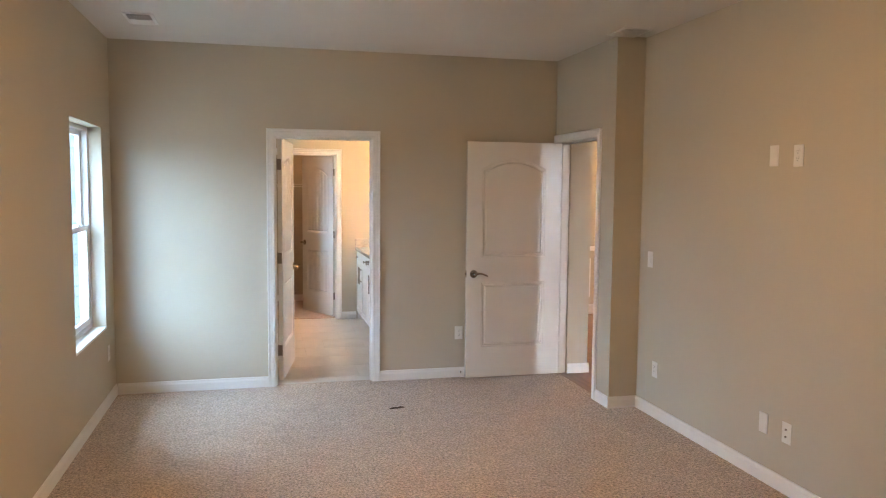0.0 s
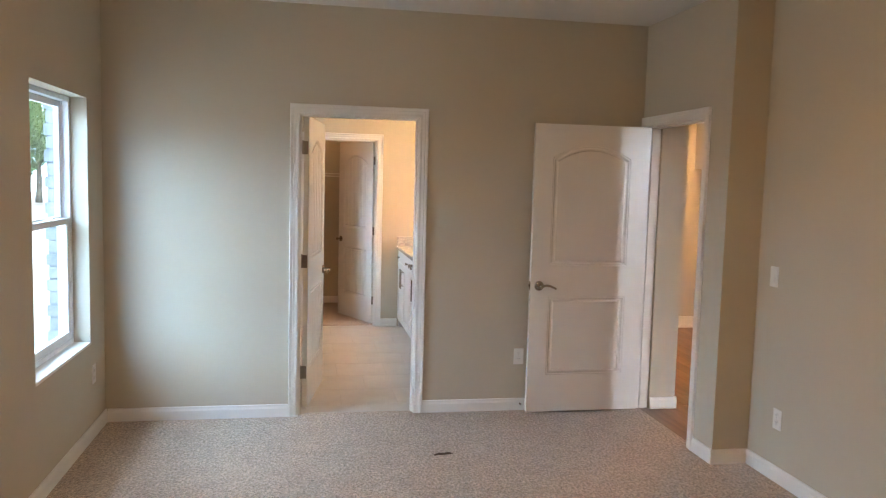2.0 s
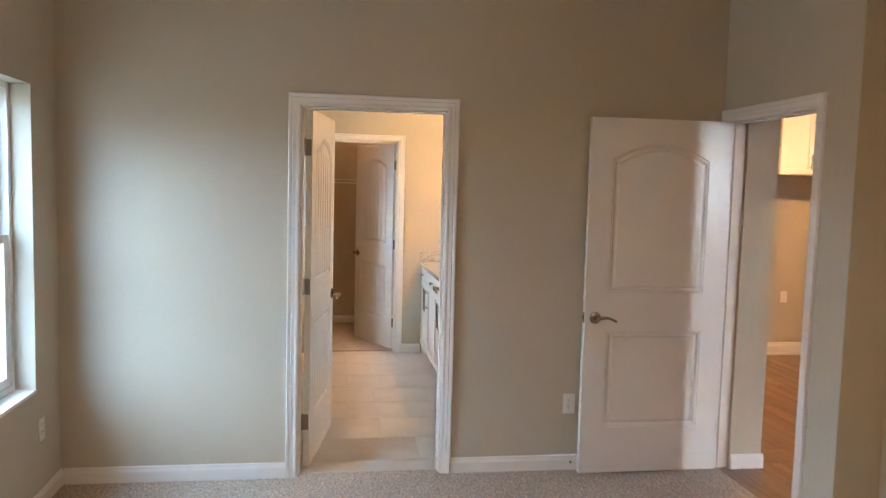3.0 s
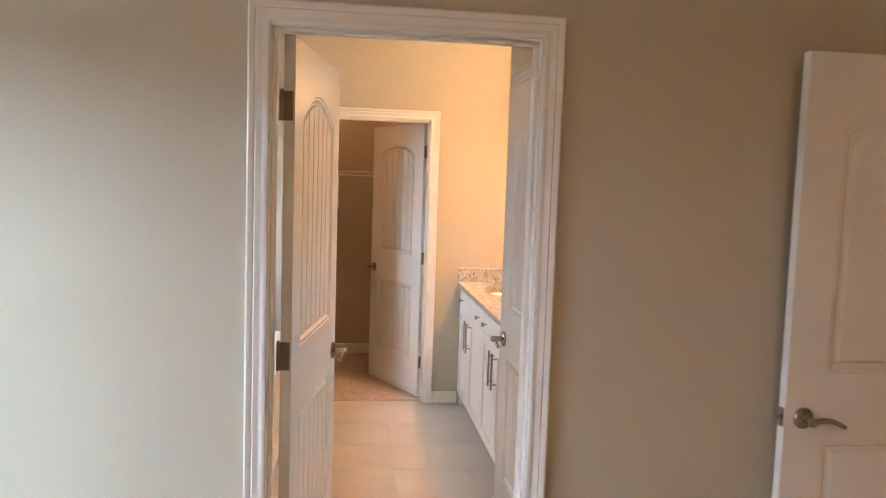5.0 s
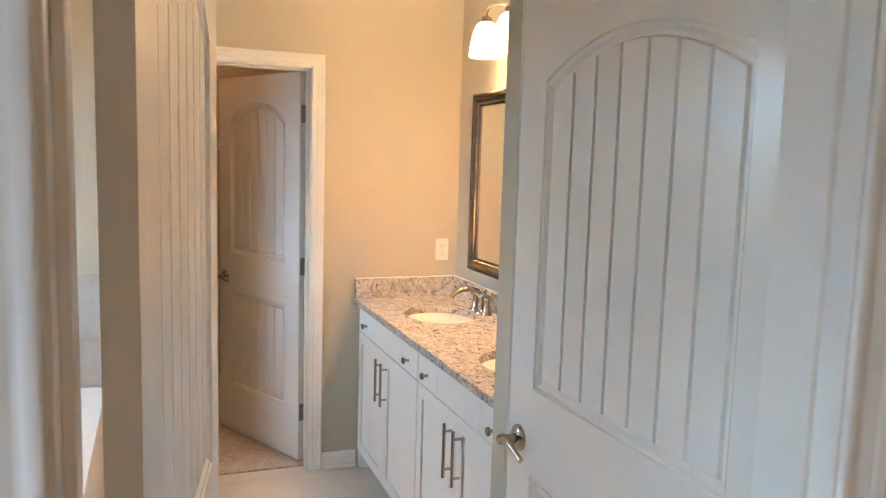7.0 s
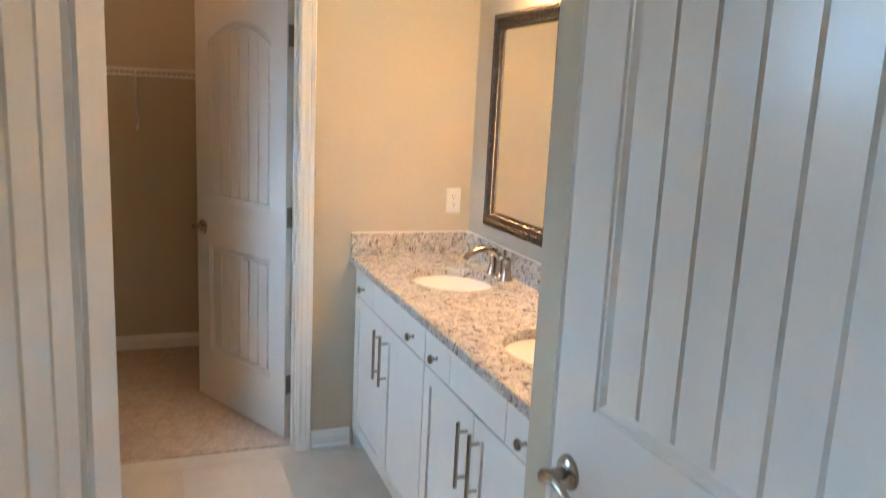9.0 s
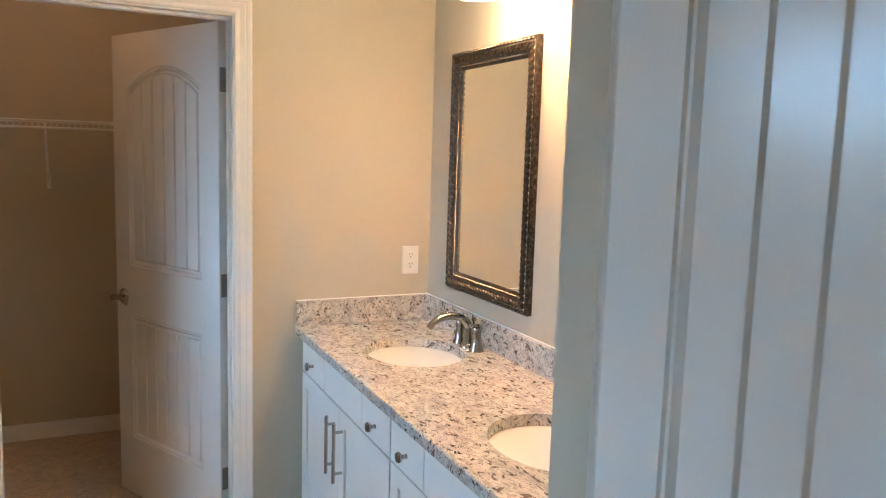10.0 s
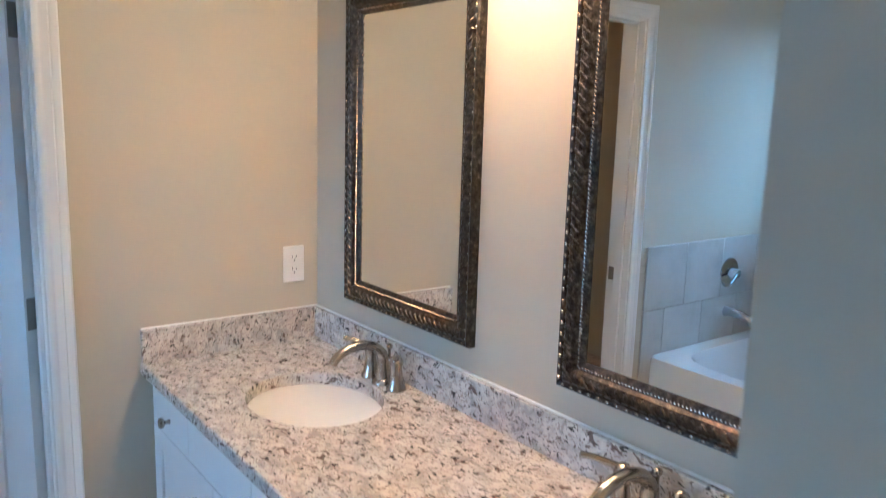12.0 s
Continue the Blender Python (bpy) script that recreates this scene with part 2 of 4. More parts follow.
def boxes(items):
    bm = bmesh.new()
    for lo, hi in items:
        bm_box(bm, lo, hi)
    return bm


def mesh_of(name, bm, material, smooth=False):
    bmesh.ops.recalc_face_normals(bm, faces=bm.faces)
    me = bpy.data.meshes.new(name)
    bm.to_mesh(me)
    bm.free()
    me.materials.append(material)
    if smooth:
        me.shade_smooth()
        me.set_sharp_from_angle(angle=radians(40))
    return me


def part(name, bm, material, parent=None, label="", smooth=False):
    ob = new(name, mesh_of(name, bm, material, smooth))
    if parent:
        ob.parent = parent
    return tagged(ob, label)


def shared(name, me, parent, m=None):
    ob = new(name, me)
    ob.parent = parent
    if m is not None:
        ob.matrix_basis = m
    return ob


def thing(name, label, category, m=None, group="", kind=""):
    ob = new(name)
    ob.empty_display_size = 0.05
    if m is not None:
        ob.matrix_basis = m
    return tagged(ob, label, category, group, kind)


def setting(name, bm, material, label="", category="", smooth=False):
    return tagged(part(name, bm, material, None, "", smooth), label, category, "", "structure")


def sweep(bm, pts, radii, sides=10, closed=False):
    """A round tube along pts."""
    pts = [Vector(p) for p in pts]
    n = len(pts)
    if not isinstance(radii, (list, tuple)):
        radii = [radii] * n
    rings, up = [], None
    for i, p in enumerate(pts):
        a, c = pts[max(i - 1, 0)], pts[min(i + 1, n - 1)]
        d = (c - a).normalized()
        if up is None:
            up = Vector((0, 0, 1)) if abs(d.z) < 0.9 else Vector((0, 1, 0))
        u = (up - up.dot(d) * d).normalized()
        v = d.cross(u)
        up = u
        rings.append([bm.verts.new(p + radii[i] * (math.cos(k * 2 * math.pi / sides) * u + math.sin(k * 2 * math.pi / sides) * v)) for k in range(sides)])
    for a, c in zip(rings, rings[1:]):
        for k in range(sides):
            bm.faces.new((a[k], a[(k + 1) % sides], c[(k + 1) % sides], c[k]))
    bm.faces.new(rings[0][::-1])
    bm.faces.new(rings[-1])
    return bm


def lathe(bm, profile, m=Matrix(), sides=24, cap=True):
    """Turn (radius, height) pairs round the z axis of m."""
    rings = [[bm.verts.new(m @ Vector((r * math.cos(k * 2 * math.pi / sides), r * math.sin(k * 2 * math.pi / sides), h))) for k in range(sides)] for r, h in profile]
    for a, c in zip(rings, rings[1:]):
        for k in range(sides):
            bm.faces.new((a[k], a[(k + 1) % sides], c[(k + 1) % sides], c[k]))
    if cap:
        bm.faces.new(rings[0][::-1])
        bm.faces.new(rings[-1])
    return bm


def prism(bm, ring_a, ring_b):
    a = [bm.verts.new(p) for p in ring_a]
    c = [bm.verts.new(p) for p in ring_b]
    n = len(a)
    for k in range(n):
        bm.faces.new((a[k], a[(k + 1) % n], c[(k + 1) % n], c[k]))
    bm.faces.new(a[::-1])
    bm.faces.new(c)
    return bm


# ---- the large structure ----
H = 2.758            # ceiling height
XW, XE = -0.942, 2.943   # bedroom side walls
YN = 6.87            # bedroom's far wall
XJ, YJ = 2.715, 5.72     # wall of the hall door, standing proud of the side wall
YB, XB = 10.01, 1.885    # bathroom's far wall and vanity wall
XL, YL = 1.262, 8.15     # linen closet's wall and corner
YC = 11.6            # walk-in closet's back wall
DOORTOP = 2.045


def wall_y(name, y0, y1, x0, x1, holes=(), top=H):
    """A wall along x with openings (x0, x1, z0, z1)."""
    items, at = [], x0
    for a, b, lo, hi in sorted(holes):
        if a > at:
            items.append(((at, y0, 0), (a, y1, top)))
        if lo > 0:
            items.append(((a, y0, 0), (b, y1, lo)))
        items.append(((a, y0, hi), (b, y1, top)))
        at = b
    if at < x1:
        items.append(((at, y0, 0), (x1, y1, top)))
    return setting(name, boxes(items), WALL, "greige painted drywall wall", "wall")


def wall_x(name, x0, x1, y0, y1, holes=(), top=H, mat=None):
    items, at = [], y0
    for a, b, lo, hi in sorted(holes):
        if a > at:
            items.append(((x0, at, 0), (x1, a, top)))
        if lo > 0:
            items.append(((x0, a, 0), (x1, b, lo)))
        items.append(((x0, a, hi), (x1, b, top)))
        at = b
    if at < y1:
        items.append(((x0, at, 0), (x1, y1, top)))
    return setting(name, boxes(items), mat or WALL, "greige painted drywall wall", "wall")


WIN = (5.60, 6.545, 0.585, 2.062)     # bedroom window
BWIN = (8.70, 9.80, 1.22, 2.2)       # bathroom window over the tub
YS = -1.7
wall_x("wall_west", -1.06, XW, YS - 0.12, 12.0, [WIN, BWIN])
wall_y("wall_north", YN, YN + 0.115, XW, 2.83, [(0.276, 1.105, 0, DOORTOP + 0.02)])
wall_x("wall_east", XE, XE + 0.115, YS - 0.12, YJ)
wall_y("wall_jog", YJ, YJ + 0.115, 2.83, XE + 0.115)
wall_x("wall_hall_door", XJ, 2.83, YJ, YN, [(5.99, 6.845, 0, DOORTOP + 0.02)])
wall_y("wall_south", YS - 0.12, YS, XW, XE)
wall_x("wall_vanity", XB, XB + 0.115, YN + 0.115, 12.0)
wall_y("wall_bath_north", YB, YB + 0.115, XW, XB, [(0.29, 1.11, 0, DOORTOP + 0.02)])
wall_x("wall_linen", XL, XL + 0.115, YN + 0.115, YL, [(7.066, 8.024, 0, DOORTOP + 0.02)])
wall_y("wall_linen_return", YL - 0.115, YL, XL + 0.115, XB)
wall_y("wall_closet_back", YC, YC + 0.115, XW, XB)
wall_x("wall_hall_west", 2.83, 3.03, 6.80, 9.8)
wall_y("wall_hall_north", 9.8, 9.92, 2.83, 7.0)
wall_x("wall_hall_east", 7.0, 7.12, 3.08, 9.92)
# unseen wall and window, placed to throw a daylight stripe on the hall door
LIVWIN = (4.40, 4.75, 0.04, 2.3)
wall_y("wall_hall_south", 3.08, 3.2, 3.058, 7.0, [LIVWIN])

setting("ceiling", boxes([((XW, YS, H), (2.83, 12.0, H + 0.1)), ((2.83, 3.08, H), (7.12, 9.92, H + 0.1)), ((2.83, YS, H), (3.058, 3.08, H + 0.1))]), CEIL, "flat off-white painted ceiling", "ceiling")
setting("floor", boxes([((-1.06, YS - 0.12, -0.2), (7.12, 12.0, -0.03))]), GROUT, "concrete slab under the floors", "floor")
setting("floor_carpet", boxes([((XW, YS, -0.03), (2.765, YN + 0.05, 0.0)), ((2.765, YS, -0.03), (XE, YJ, 0.0))]), CARPET, "beige cut-pile bedroom carpet with flattened patches", "carpet")
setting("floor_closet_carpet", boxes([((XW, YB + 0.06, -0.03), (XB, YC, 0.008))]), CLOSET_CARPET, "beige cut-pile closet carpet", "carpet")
setting("floor_linen", boxes([((XL + 0.01, YN + 0.115, -0.03), (XB, YL - 0.115, -0.002))]), GROUT, "plain closet floor", "floor")

# outside
# glowing panel out of view, added to brighten the stripe on the hall door
setting("backdrop", boxes([((12, -26, -0.5), (40, -25.8, 26))]), GLOWSOUTH, "unseen glowing panel added to light the hall from the south", "sky")
setting("ground", boxes([((-400, -400, -0.5), (400, 400, -0.2))]), GROUNDM, "pale concrete and bare soil ground", "ground")
# unseen glowing panel, raised so that daylight slants down through the west windows
setting("backdrop", boxes([((-14.2, -25.7, 2.4), (-14.0, 22, 30))]), GLOWWEST, "unseen glowing panel standing in for western sky light", "sky")
setting("backdrop", boxes([((-14, -26, -0.5), (11.99, -25.8, 26)), ((-50, 70, -0.5), (20, 70.2, 26))]), GLOWSKY, "bright hazy sky in the distance", "sky")


def casing_profile():
    """Distance from the opening and thickness of a colonial door casing."""
    return [(0.0, 0.0), (0.0, 0.0085), (0.003, 0.0110), (0.015, 0.0120), (0.0185, 0.0100), (0.023, 0.0108), (0.037, 0.0150), (0.0405, 0.0128), (0.0465, 0.0165), (0.057, 0.0190), (0.062, 0.0160), (0.062, 0.0)]


def casing(name, a0, a1, top, plane, axis, side, bottom=0.0, width=(1.0, 1.0), parent=None):
    """Mitred casing round a door opening: axis 'x' runs along x on the plane y; side is the way it stands out."""
    bm = bmesh.new()
    prof = casing_profile()
    rows = []
    for u, v in prof:
        d = plane + side * v
        pts = [(a0 - u * width[0], bottom), (a0 - u * width[0], top + u), (a1 + u * width[1], top + u), (a1 + u * width[1], bottom)]
        rows.append([bm.verts.new((p, d, z) if axis == "x" else (d, p, z)) for p, z in pts])
    for r, s in zip(rows, rows[1:]):
        for k in range(3):
            bm.faces.new((r[k], r[k + 1], s[k + 1], s[k]))
    for k in (0, 3):
        bm.faces.new([r[k] for r in rows])
    return part("casing", bm, TRIM, parent, "", True)


def doorway(name, a0, a1, p0, p1, axis, stop_at, parent_label, wa=(1, 1), wb=(1, 1)):
    """Jambs, stops and both casings of an opening of clear width a0..a1 in a wall from p0 to p1."""
    th = thing(name, parent_label, "door frame", None, "", "structure")
    t = 0.02

    def b(alo, ahi, plo, phi, z0, z1, part_name):
        lo, hi = (alo, plo, z0), (ahi, phi, z1)
        if axis == "y":
            lo, hi = (plo, alo, z0), (phi, ahi, z1)
        part(part_name, box(lo, hi, 0.0015), TRIM, th)
    e = 0.003
    b(a0 - t + 0.001, a0, p0 - e, p1 + e, 0, DOORTOP, "jamb")
    b(a1, a1 + t - 0.001, p0 - e, p1 + e, 0, DOORTOP, "jamb")
    b(a0 - t + 0.001, a1 + t - 0.001, p0 - e, p1 + e, DOORTOP, DOORTOP + t - 0.001, "head_jamb")
    s0, s1 = stop_at
    b(a0, a0 + 0.011, s0, s1, 0, DOORTOP - 0.011, "door_stop")
    b(a1 - 0.011, a1, s0, s1, 0, DOORTOP - 0.011, "door_stop")
    b(a0, a1, s0, s1, DOORTOP - 0.011, DOORTOP, "door_stop")
    casing("casing", a0 - 0.006, a1 + 0.006, DOORTOP + 0.006, p0, axis, -1, 0.0, wa, th)
    casing("casing", a0 - 0.006, a1 + 0.006, DOORTOP + 0.006, p1, axis, 1, 0.0, wb, th)
    return th


doorway("door_1", 0.296, 1.085, YN, YN + 0.115, "x", (YN + 0.03, YN + 0.07), "white painted door frame between bedroom and bathroom")
doorway("door_2", 6.01, 6.825, XJ, 2.83, "y", (XJ + 0.045, XJ + 0.08), "white painted door frame between bedroom and hall", (1, 0.58), (1, 0.0001))
doorway("door_3", 0.31, 1.09, YB, YB + 0.115, "x", (YB + 0.03, YB + 0.07), "white painted door frame of the walk-in closet")
doorway("door_4", 7.086, 8.004, XL, XL + 0.115, "y", (XL + 0.045, XL + 0.08), "white painted door frame of the linen closet", (1, 0.3))


def baseboard(a0, a1, plane, axis, side, z0=0.0, height=0.085):
    prof = [(0, 0), (0.013, 0), (0.0135, 0.058), (0.011, 0.064), (0.0085, 0.072), (0.0075, 0.083), (0.004, 0.0855), (0, 0.0855)]
    k = height / 0.0855
    bm = bmesh.new()
    ends = []
    for a in (a0, a1):
        ends.append([(a, plane + side * d, z0 + z * k) if axis == "x" else (plane + side * d, a, z0 + z * k) for d, z in prof])
    prism(bm, *ends)
    return setting("baseboard", bm, TRIM, "white painted moulded baseboard", "baseboard")


BBH = 0.087
baseboard(YS, YN, XW, "y", 1, height=BBH)
baseboard(XW + 0.014, 0.228, YN, "x", -1, height=BBH)
baseboard(1.153, XJ, YN, "x", -1, height=BBH)
baseboard(YS, YJ, XE, "y", -1, height=BBH)
baseboard(XJ - 0.013, XE - 0.014, YJ, "x", -1, height=BBH)
baseboard(YJ, 5.942, XJ, "y", -1, height=BBH)
baseboard(XW, XE, YS, "x", 1, height=BBH)
baseboard(1.159, 1.34, YB, "x", -1, height=BBH)
baseboard(XW, XB, YC, "x", -1, 0.008, BBH)
baseboard(2.834, 3.043, 6.80, "x", -1, height=BBH)
baseboard(6.80, 9.79, 3.03, "y", 1, height=BBH)
baseboard(3.045, 7.0, 9.8, "x", -1, height=0.13)
baseboard(8.035, YL, XL, "y", -1, height=BBH)
# small shoe moulding at the bathroom's far wall and the hall corner
setting("trim", box((1.159, YB - 0.028, 0), (1.34, YB - 0.0135, 0.022), 0.004), TRIM, "white quarter-round shoe moulding", "trim")
setting("trim", box((3.045, 9.765, 0), (7.0, 9.7865, 0.022), 0.004), TRIM, "white quarter-round shoe moulding", "trim")


# ---- windows ----
def sash(parent, y0, y1, z0, z1, x, rail=0.045, depth=0.028):
    items = [((x, y0, z0), (x + depth, y0 + rail, z1)), ((x, y1 - rail, z0), (x + depth, y1, z1)), ((x, y0 + rail, z0), (x + depth, y1 - rail, z0 + rail)), ((x, y0 + rail, z1 - rail * 0.8), (x + depth, y1 - rail, z1))]
    bm = bmesh.new()
    for lo, hi in items:
        bm_box(bm, lo, hi, 0.003)
    s = part("sash", bm, VINYL, parent)
    g = part("pane", box((x + 0.011, y0 + rail - 0.004, z0 + rail - 0.004), (x + 0.015, y1 - rail + 0.004, z1 - rail * 0.8 + 0.004)), GLASS, s)
    g.visible_shadow = False
    return s


def double_hung(name, y0, y1, z0, z1, xin, label):
    """A white vinyl double-hung window whose frame stands behind a drywall return."""
    th = thing(name, label, "window", None, "", "structure")
    f, x0, x1 = 0.03, xin - 0.075, xin
    bm = bmesh.new()
    for lo, hi in (((x0, y0, z0), (x1, y0 + f, z1)), ((x0, y1 - f, z0), (x1, y1, z1)), ((x0, y0 + f, z0), (x1, y1 - f, z0 + f)), ((x0, y0 + f, z1 - f), (x1, y1 - f, z1))):
        bm_box(bm, lo, hi, 0.002)
    part("window_frame", bm, VINYL, th)
    bm = bmesh.new()
    for y in (y0 + f, y1 - f - 0.006):
        bm_box(bm, (x0 + 0.034, y, z0 + f), (x0 + 0.040, y + 0.006, z1 - f))
    part("sash_track", bm, VINYL, th)
    mid = (z0 + z1) / 2
    sash(th, y0 + f + 0.003, y1 - f - 0.003, mid - 0.012, z1 - f, x0 + 0.006)
    low = sash(th, y0 + f + 0.003, y1 - f - 0.003, z0 + f, mid + 0.022, x0 + 0.041)
    for y in (y0 + 0.3, y1 - 0.3):
        part("sash_lock", box((x0 + 0.043, y - 0.03, mid + 0.022), (x0 + 0.067, y + 0.03, mid + 0.034), 0.003), VINYL, low)
    return th


double_hung("window_1", WIN[0], WIN[1], WIN[2] + 0.018, WIN[3], -1.035, "white vinyl double-hung bedroom window, closed")
setting("window_sill", box((-1.036, WIN[0] + 0.001, WIN[2] + 0.0005), (XW + 0.005, WIN[1] - 0.001, WIN[2] + 0.018), 0.003), TRIM, "white painted window sill", "window sill")
double_hung("window_2", BWIN[0], BWIN[1], BWIN[2], BWIN[3], -1.035, "white vinyl double-hung bathroom window, closed")


def plain_window(name, x0, x1, z0, z1, y):
    th = thing(name, "unseen white vinyl fixed window placed to light the hall door", "window", None, "", "structure")
    bm = bmesh.new()
    for lo, hi in (((x0, y - 0.03, z0), (x0 + 0.05, y + 0.03, z1)), ((x1 - 0.05, y - 0.03, z0), (x1, y + 0.03, z1)), ((x0 + 0.05, y - 0.03, z0), (x1 - 0.05, y + 0.03, z0 + 0.05)), ((x0 + 0.05, y - 0.03, z1 - 0.05), (x1 - 0.05, y + 0.03, z1))):
        bm_box(bm, lo, hi, 0.003)
    part("window_frame", bm, VINYL, th)
    g = part("pane", box((x0 + 0.046, y - 0.003, z0 + 0.046), (x1 - 0.046, y + 0.003, z1 - 0.046)), GLASS, th)
    g.visible_shadow = False


plain_window("window_3", *LIVWIN, 3.14)


# ---- doors ----
def arch_loop(x0, x1, z0, z1, rise, n=14):
    """Outline of a panel with an arched top, counter-clockwise from the lower left."""
    pts = [(x0, z0), (x1, z0)]
    for k in range(n + 1):
        s = k / n
        pts.append((x1 + (x0 - x1) * s, z1 + rise * (1 - (2 * s - 1) ** 2) if rise else z1))
    return pts


def door_panels(w, st):
    return [(st, w - st, 1.045, 1.80, 0.085), (st, w - st, 0.265, 0.825, 0.0)]


def arch_at(x, x0, x1, z1, rise):
    s = min(max((x1 - x) / (x1 - x0), 0), 1)
    return z1 + (rise * (1 - (2 * s - 1) ** 2) if rise else 0)


def leaf_bm(w, h, t, st):
    bm = bmesh.new()
    outer = [(0, 0), (w, 0), (w, h), (0, h)]
    rims = []
    for side in (-1, 1):
        def V(p, d):
            return bm.verts.new((p[0], side * (t / 2 - d), p[1]))
        rim = [V(p, 0.0) for p in outer]
        rims.append(rim)
        edges = [bm.edges.new((rim[k], rim[(k + 1) % 4])) for k in range(4)]
        fields = []
        for x0, x1, z0, z1, rise in door_panels(w, st):
            loops = []
            for inset, d in ((0, 0), (0.004, 0.0042), (0.011, 0.0038), (0.021, 0.0118), (0.034, 0.0118)):
                loops.append([V(p, d) for p in arch_loop(x0 + inset, x1 - inset, z0 + inset, z1 - inset, rise)])
            n = len(loops[0])
            edges += [bm.edges.new((loops[0][k], loops[0][(k + 1) % n])) for k in range(n)]
            for a, c in zip(loops, loops[1:]):
                for k in range(n):
                    bm.faces.new((a[k], a[(k + 1) % n], c[(k + 1) % n], c[k]))
            fields.append(loops[-1])
        bmesh.ops.triangle_fill(bm, use_beauty=True, edges=edges)
        for f in fields:
            bm.faces.new(f)
    for k in range(4):
        bm.faces.new((rims[0][k], rims[0][(k + 1) % 4], rims[1][(k + 1) % 4], rims[1][k]))
    return bm


def plank_bms(w, t, side, st, groove, face=0.0062, count=6):
    """The raised planks in the panels of one side."""
    out = []
    for x0, x1, z0, z1, rise in door_panels(w, st):
        i = 0.029
        a, b = x0 + i, x1 - i
        step = (b - a) / count
        for k in range(count):
            p, q = a + k * step + groove * 0.25, a + (k + 1) * step - groove * 0.25

            def ring(e, d):
                r = [(p + e, z0 + i + e), (q - e, z0 + i + e)]
                for s in ((0, 0.5, 1) if count > 1 else [j / 14 for j in range(15)]):
                    x = (q - e) + (p - q + 2 * e) * s
                    r.append((x, arch_at(x, a, b, z1 - i, rise) - e))
                return [(x, side * (t / 2 - d), z) for x, z in r]
            bm = bmesh.new()
            out.append(prism(bm, ring(0.0, 0.0118), ring(groove, face)))
    return out


def lever_bms(side, way):
    """Rose and lever of a handle; way: +1 lever runs to +x."""
    rose = bmesh.new()
    turn = Matrix.Rotation(radians(90 if side < 0 else -90), 4, "X")
    lathe(rose, [(0.034, 0.0), (0.034, 0.004), (0.031, 0.009), (0.022, 0.013), (0.014, 0.015)], turn, 28)
    lev = bmesh.new()
    s = side
    lathe(lev, [(0.0125, 0.012), (0.0115, 0.035), (0.0135, 0.045), (0.0135, 0.058), (0.010, 0.062)], turn, 18)
    pts, rad = [], []
    for k in range(11):
        u = k / 10
        pts.append((way * 0.108 * u, s * (0.052 + 0.004 * math.sin(u * 3.0)), 0.010 * math.sin(u * math.pi * 1.15) - 0.010 * u * u))
        rad.append(0.0105 - 0.004 * u + (0.001 if k == 10 else 0))
    sweep(lev, pts, rad, 12)
    return rose, lev


def interior_door(label, w, m, hinge_side=1, st=0.118, groove=0.0042, face=0.0050, count=6):
    """A moulded two-panel arch-top door; local x runs from the hinge edge to the latch edge, hinge_side is the face with the knuckles."""
    h, t = 2.028, 0.035
    th = thing("interior_door", label, "door", m)
    leaf = part("leaf", leaf_bm(w, h, t, st), DOOR, th)
    leaf.location = (0, 0, 0.013)
    for side in (-1, 1):
        for bm in plank_bms(w, t, side, st, groove, face, count):
            part("plank", bm, DOOR, leaf)
    for side in (-1, 1):
        rose, lev = lever_bms(side, -1)
        handle = part("lever_handle", rose, NICKEL, th, "satin nickel lever handle", True)
        handle.location = (w - 0.062, side * t / 2, 0.915)
        part("lever", lev, NICKEL, handle, "", True)
    latch = bmesh.new()
    bm_box(latch, (w - 0.0005, -0.0125, 0.885), (w + 0.0015, 0.0125, 0.945), 0.001)
    bm_box(latch, (w, -0.006, 0.907), (w + 0.010, 0.006, 0.923), 0.002)
    part("latch", latch, NICKEL, th, "nickel latch plate")
    for z in (0.27, 1.05, 1.83):
        bm = bmesh.new()
        y = hinge_side * (t / 2 + 0.006)
        sweep(bm, [(-0.006, y, z - 0.045), (-0.006, y, z + 0.045)], 0.0065, 10)
        sweep(bm, [(-0.006, y, z + 0.045), (-0.006, y, z + 0.051)], [0.005, 0.003], 8)
        bm_box(bm, (-0.0025, -hinge_side * 0.012 if hinge_side > 0 else -0.02, z - 0.045), (-0.0003, 0.02 if hinge_side > 0 else 0.012, z + 0.045), 0.0005)
        part("hinge", bm, BRONZE, th, "dull bronze-coloured butt hinge")
    return th


def door_pose(hx, hy, ex, ey):
    """Hinge edge at (hx, hy), latch edge towards (ex, ey)."""
    return pose(hx, hy, 0, 0, 0, math.degrees(math.atan2(ey - hy, ex - hx)))


# bathroom door, swung in; hall door, open flat to the far wall; closet door; linen closet door, slightly ajar
interior_door("white two-panel arch-top door, open into the bathroom", 0.762, door_pose(0.336, 7.003, 0.461, 7.757), 1, 0.118)
interior_door("white two-panel arch-top door, wide open against the bedroom wall", 0.838, door_pose(2.722, 6.79, 1.884, 6.785), -1, 0.133, 0.009, 0.0045, count=1)
interior_door("white two-panel arch-top door, half open into the closet", 0.762, door_pose(1.075, 10.135, 0.745, 10.80), -1, 0.115)
interior_door("white two-panel arch-top linen closet door, slightly ajar", 0.91, door_pose(XL + 0.013, 7.09, XL - 0.008, 8.0), -1, 0.12, count=7)

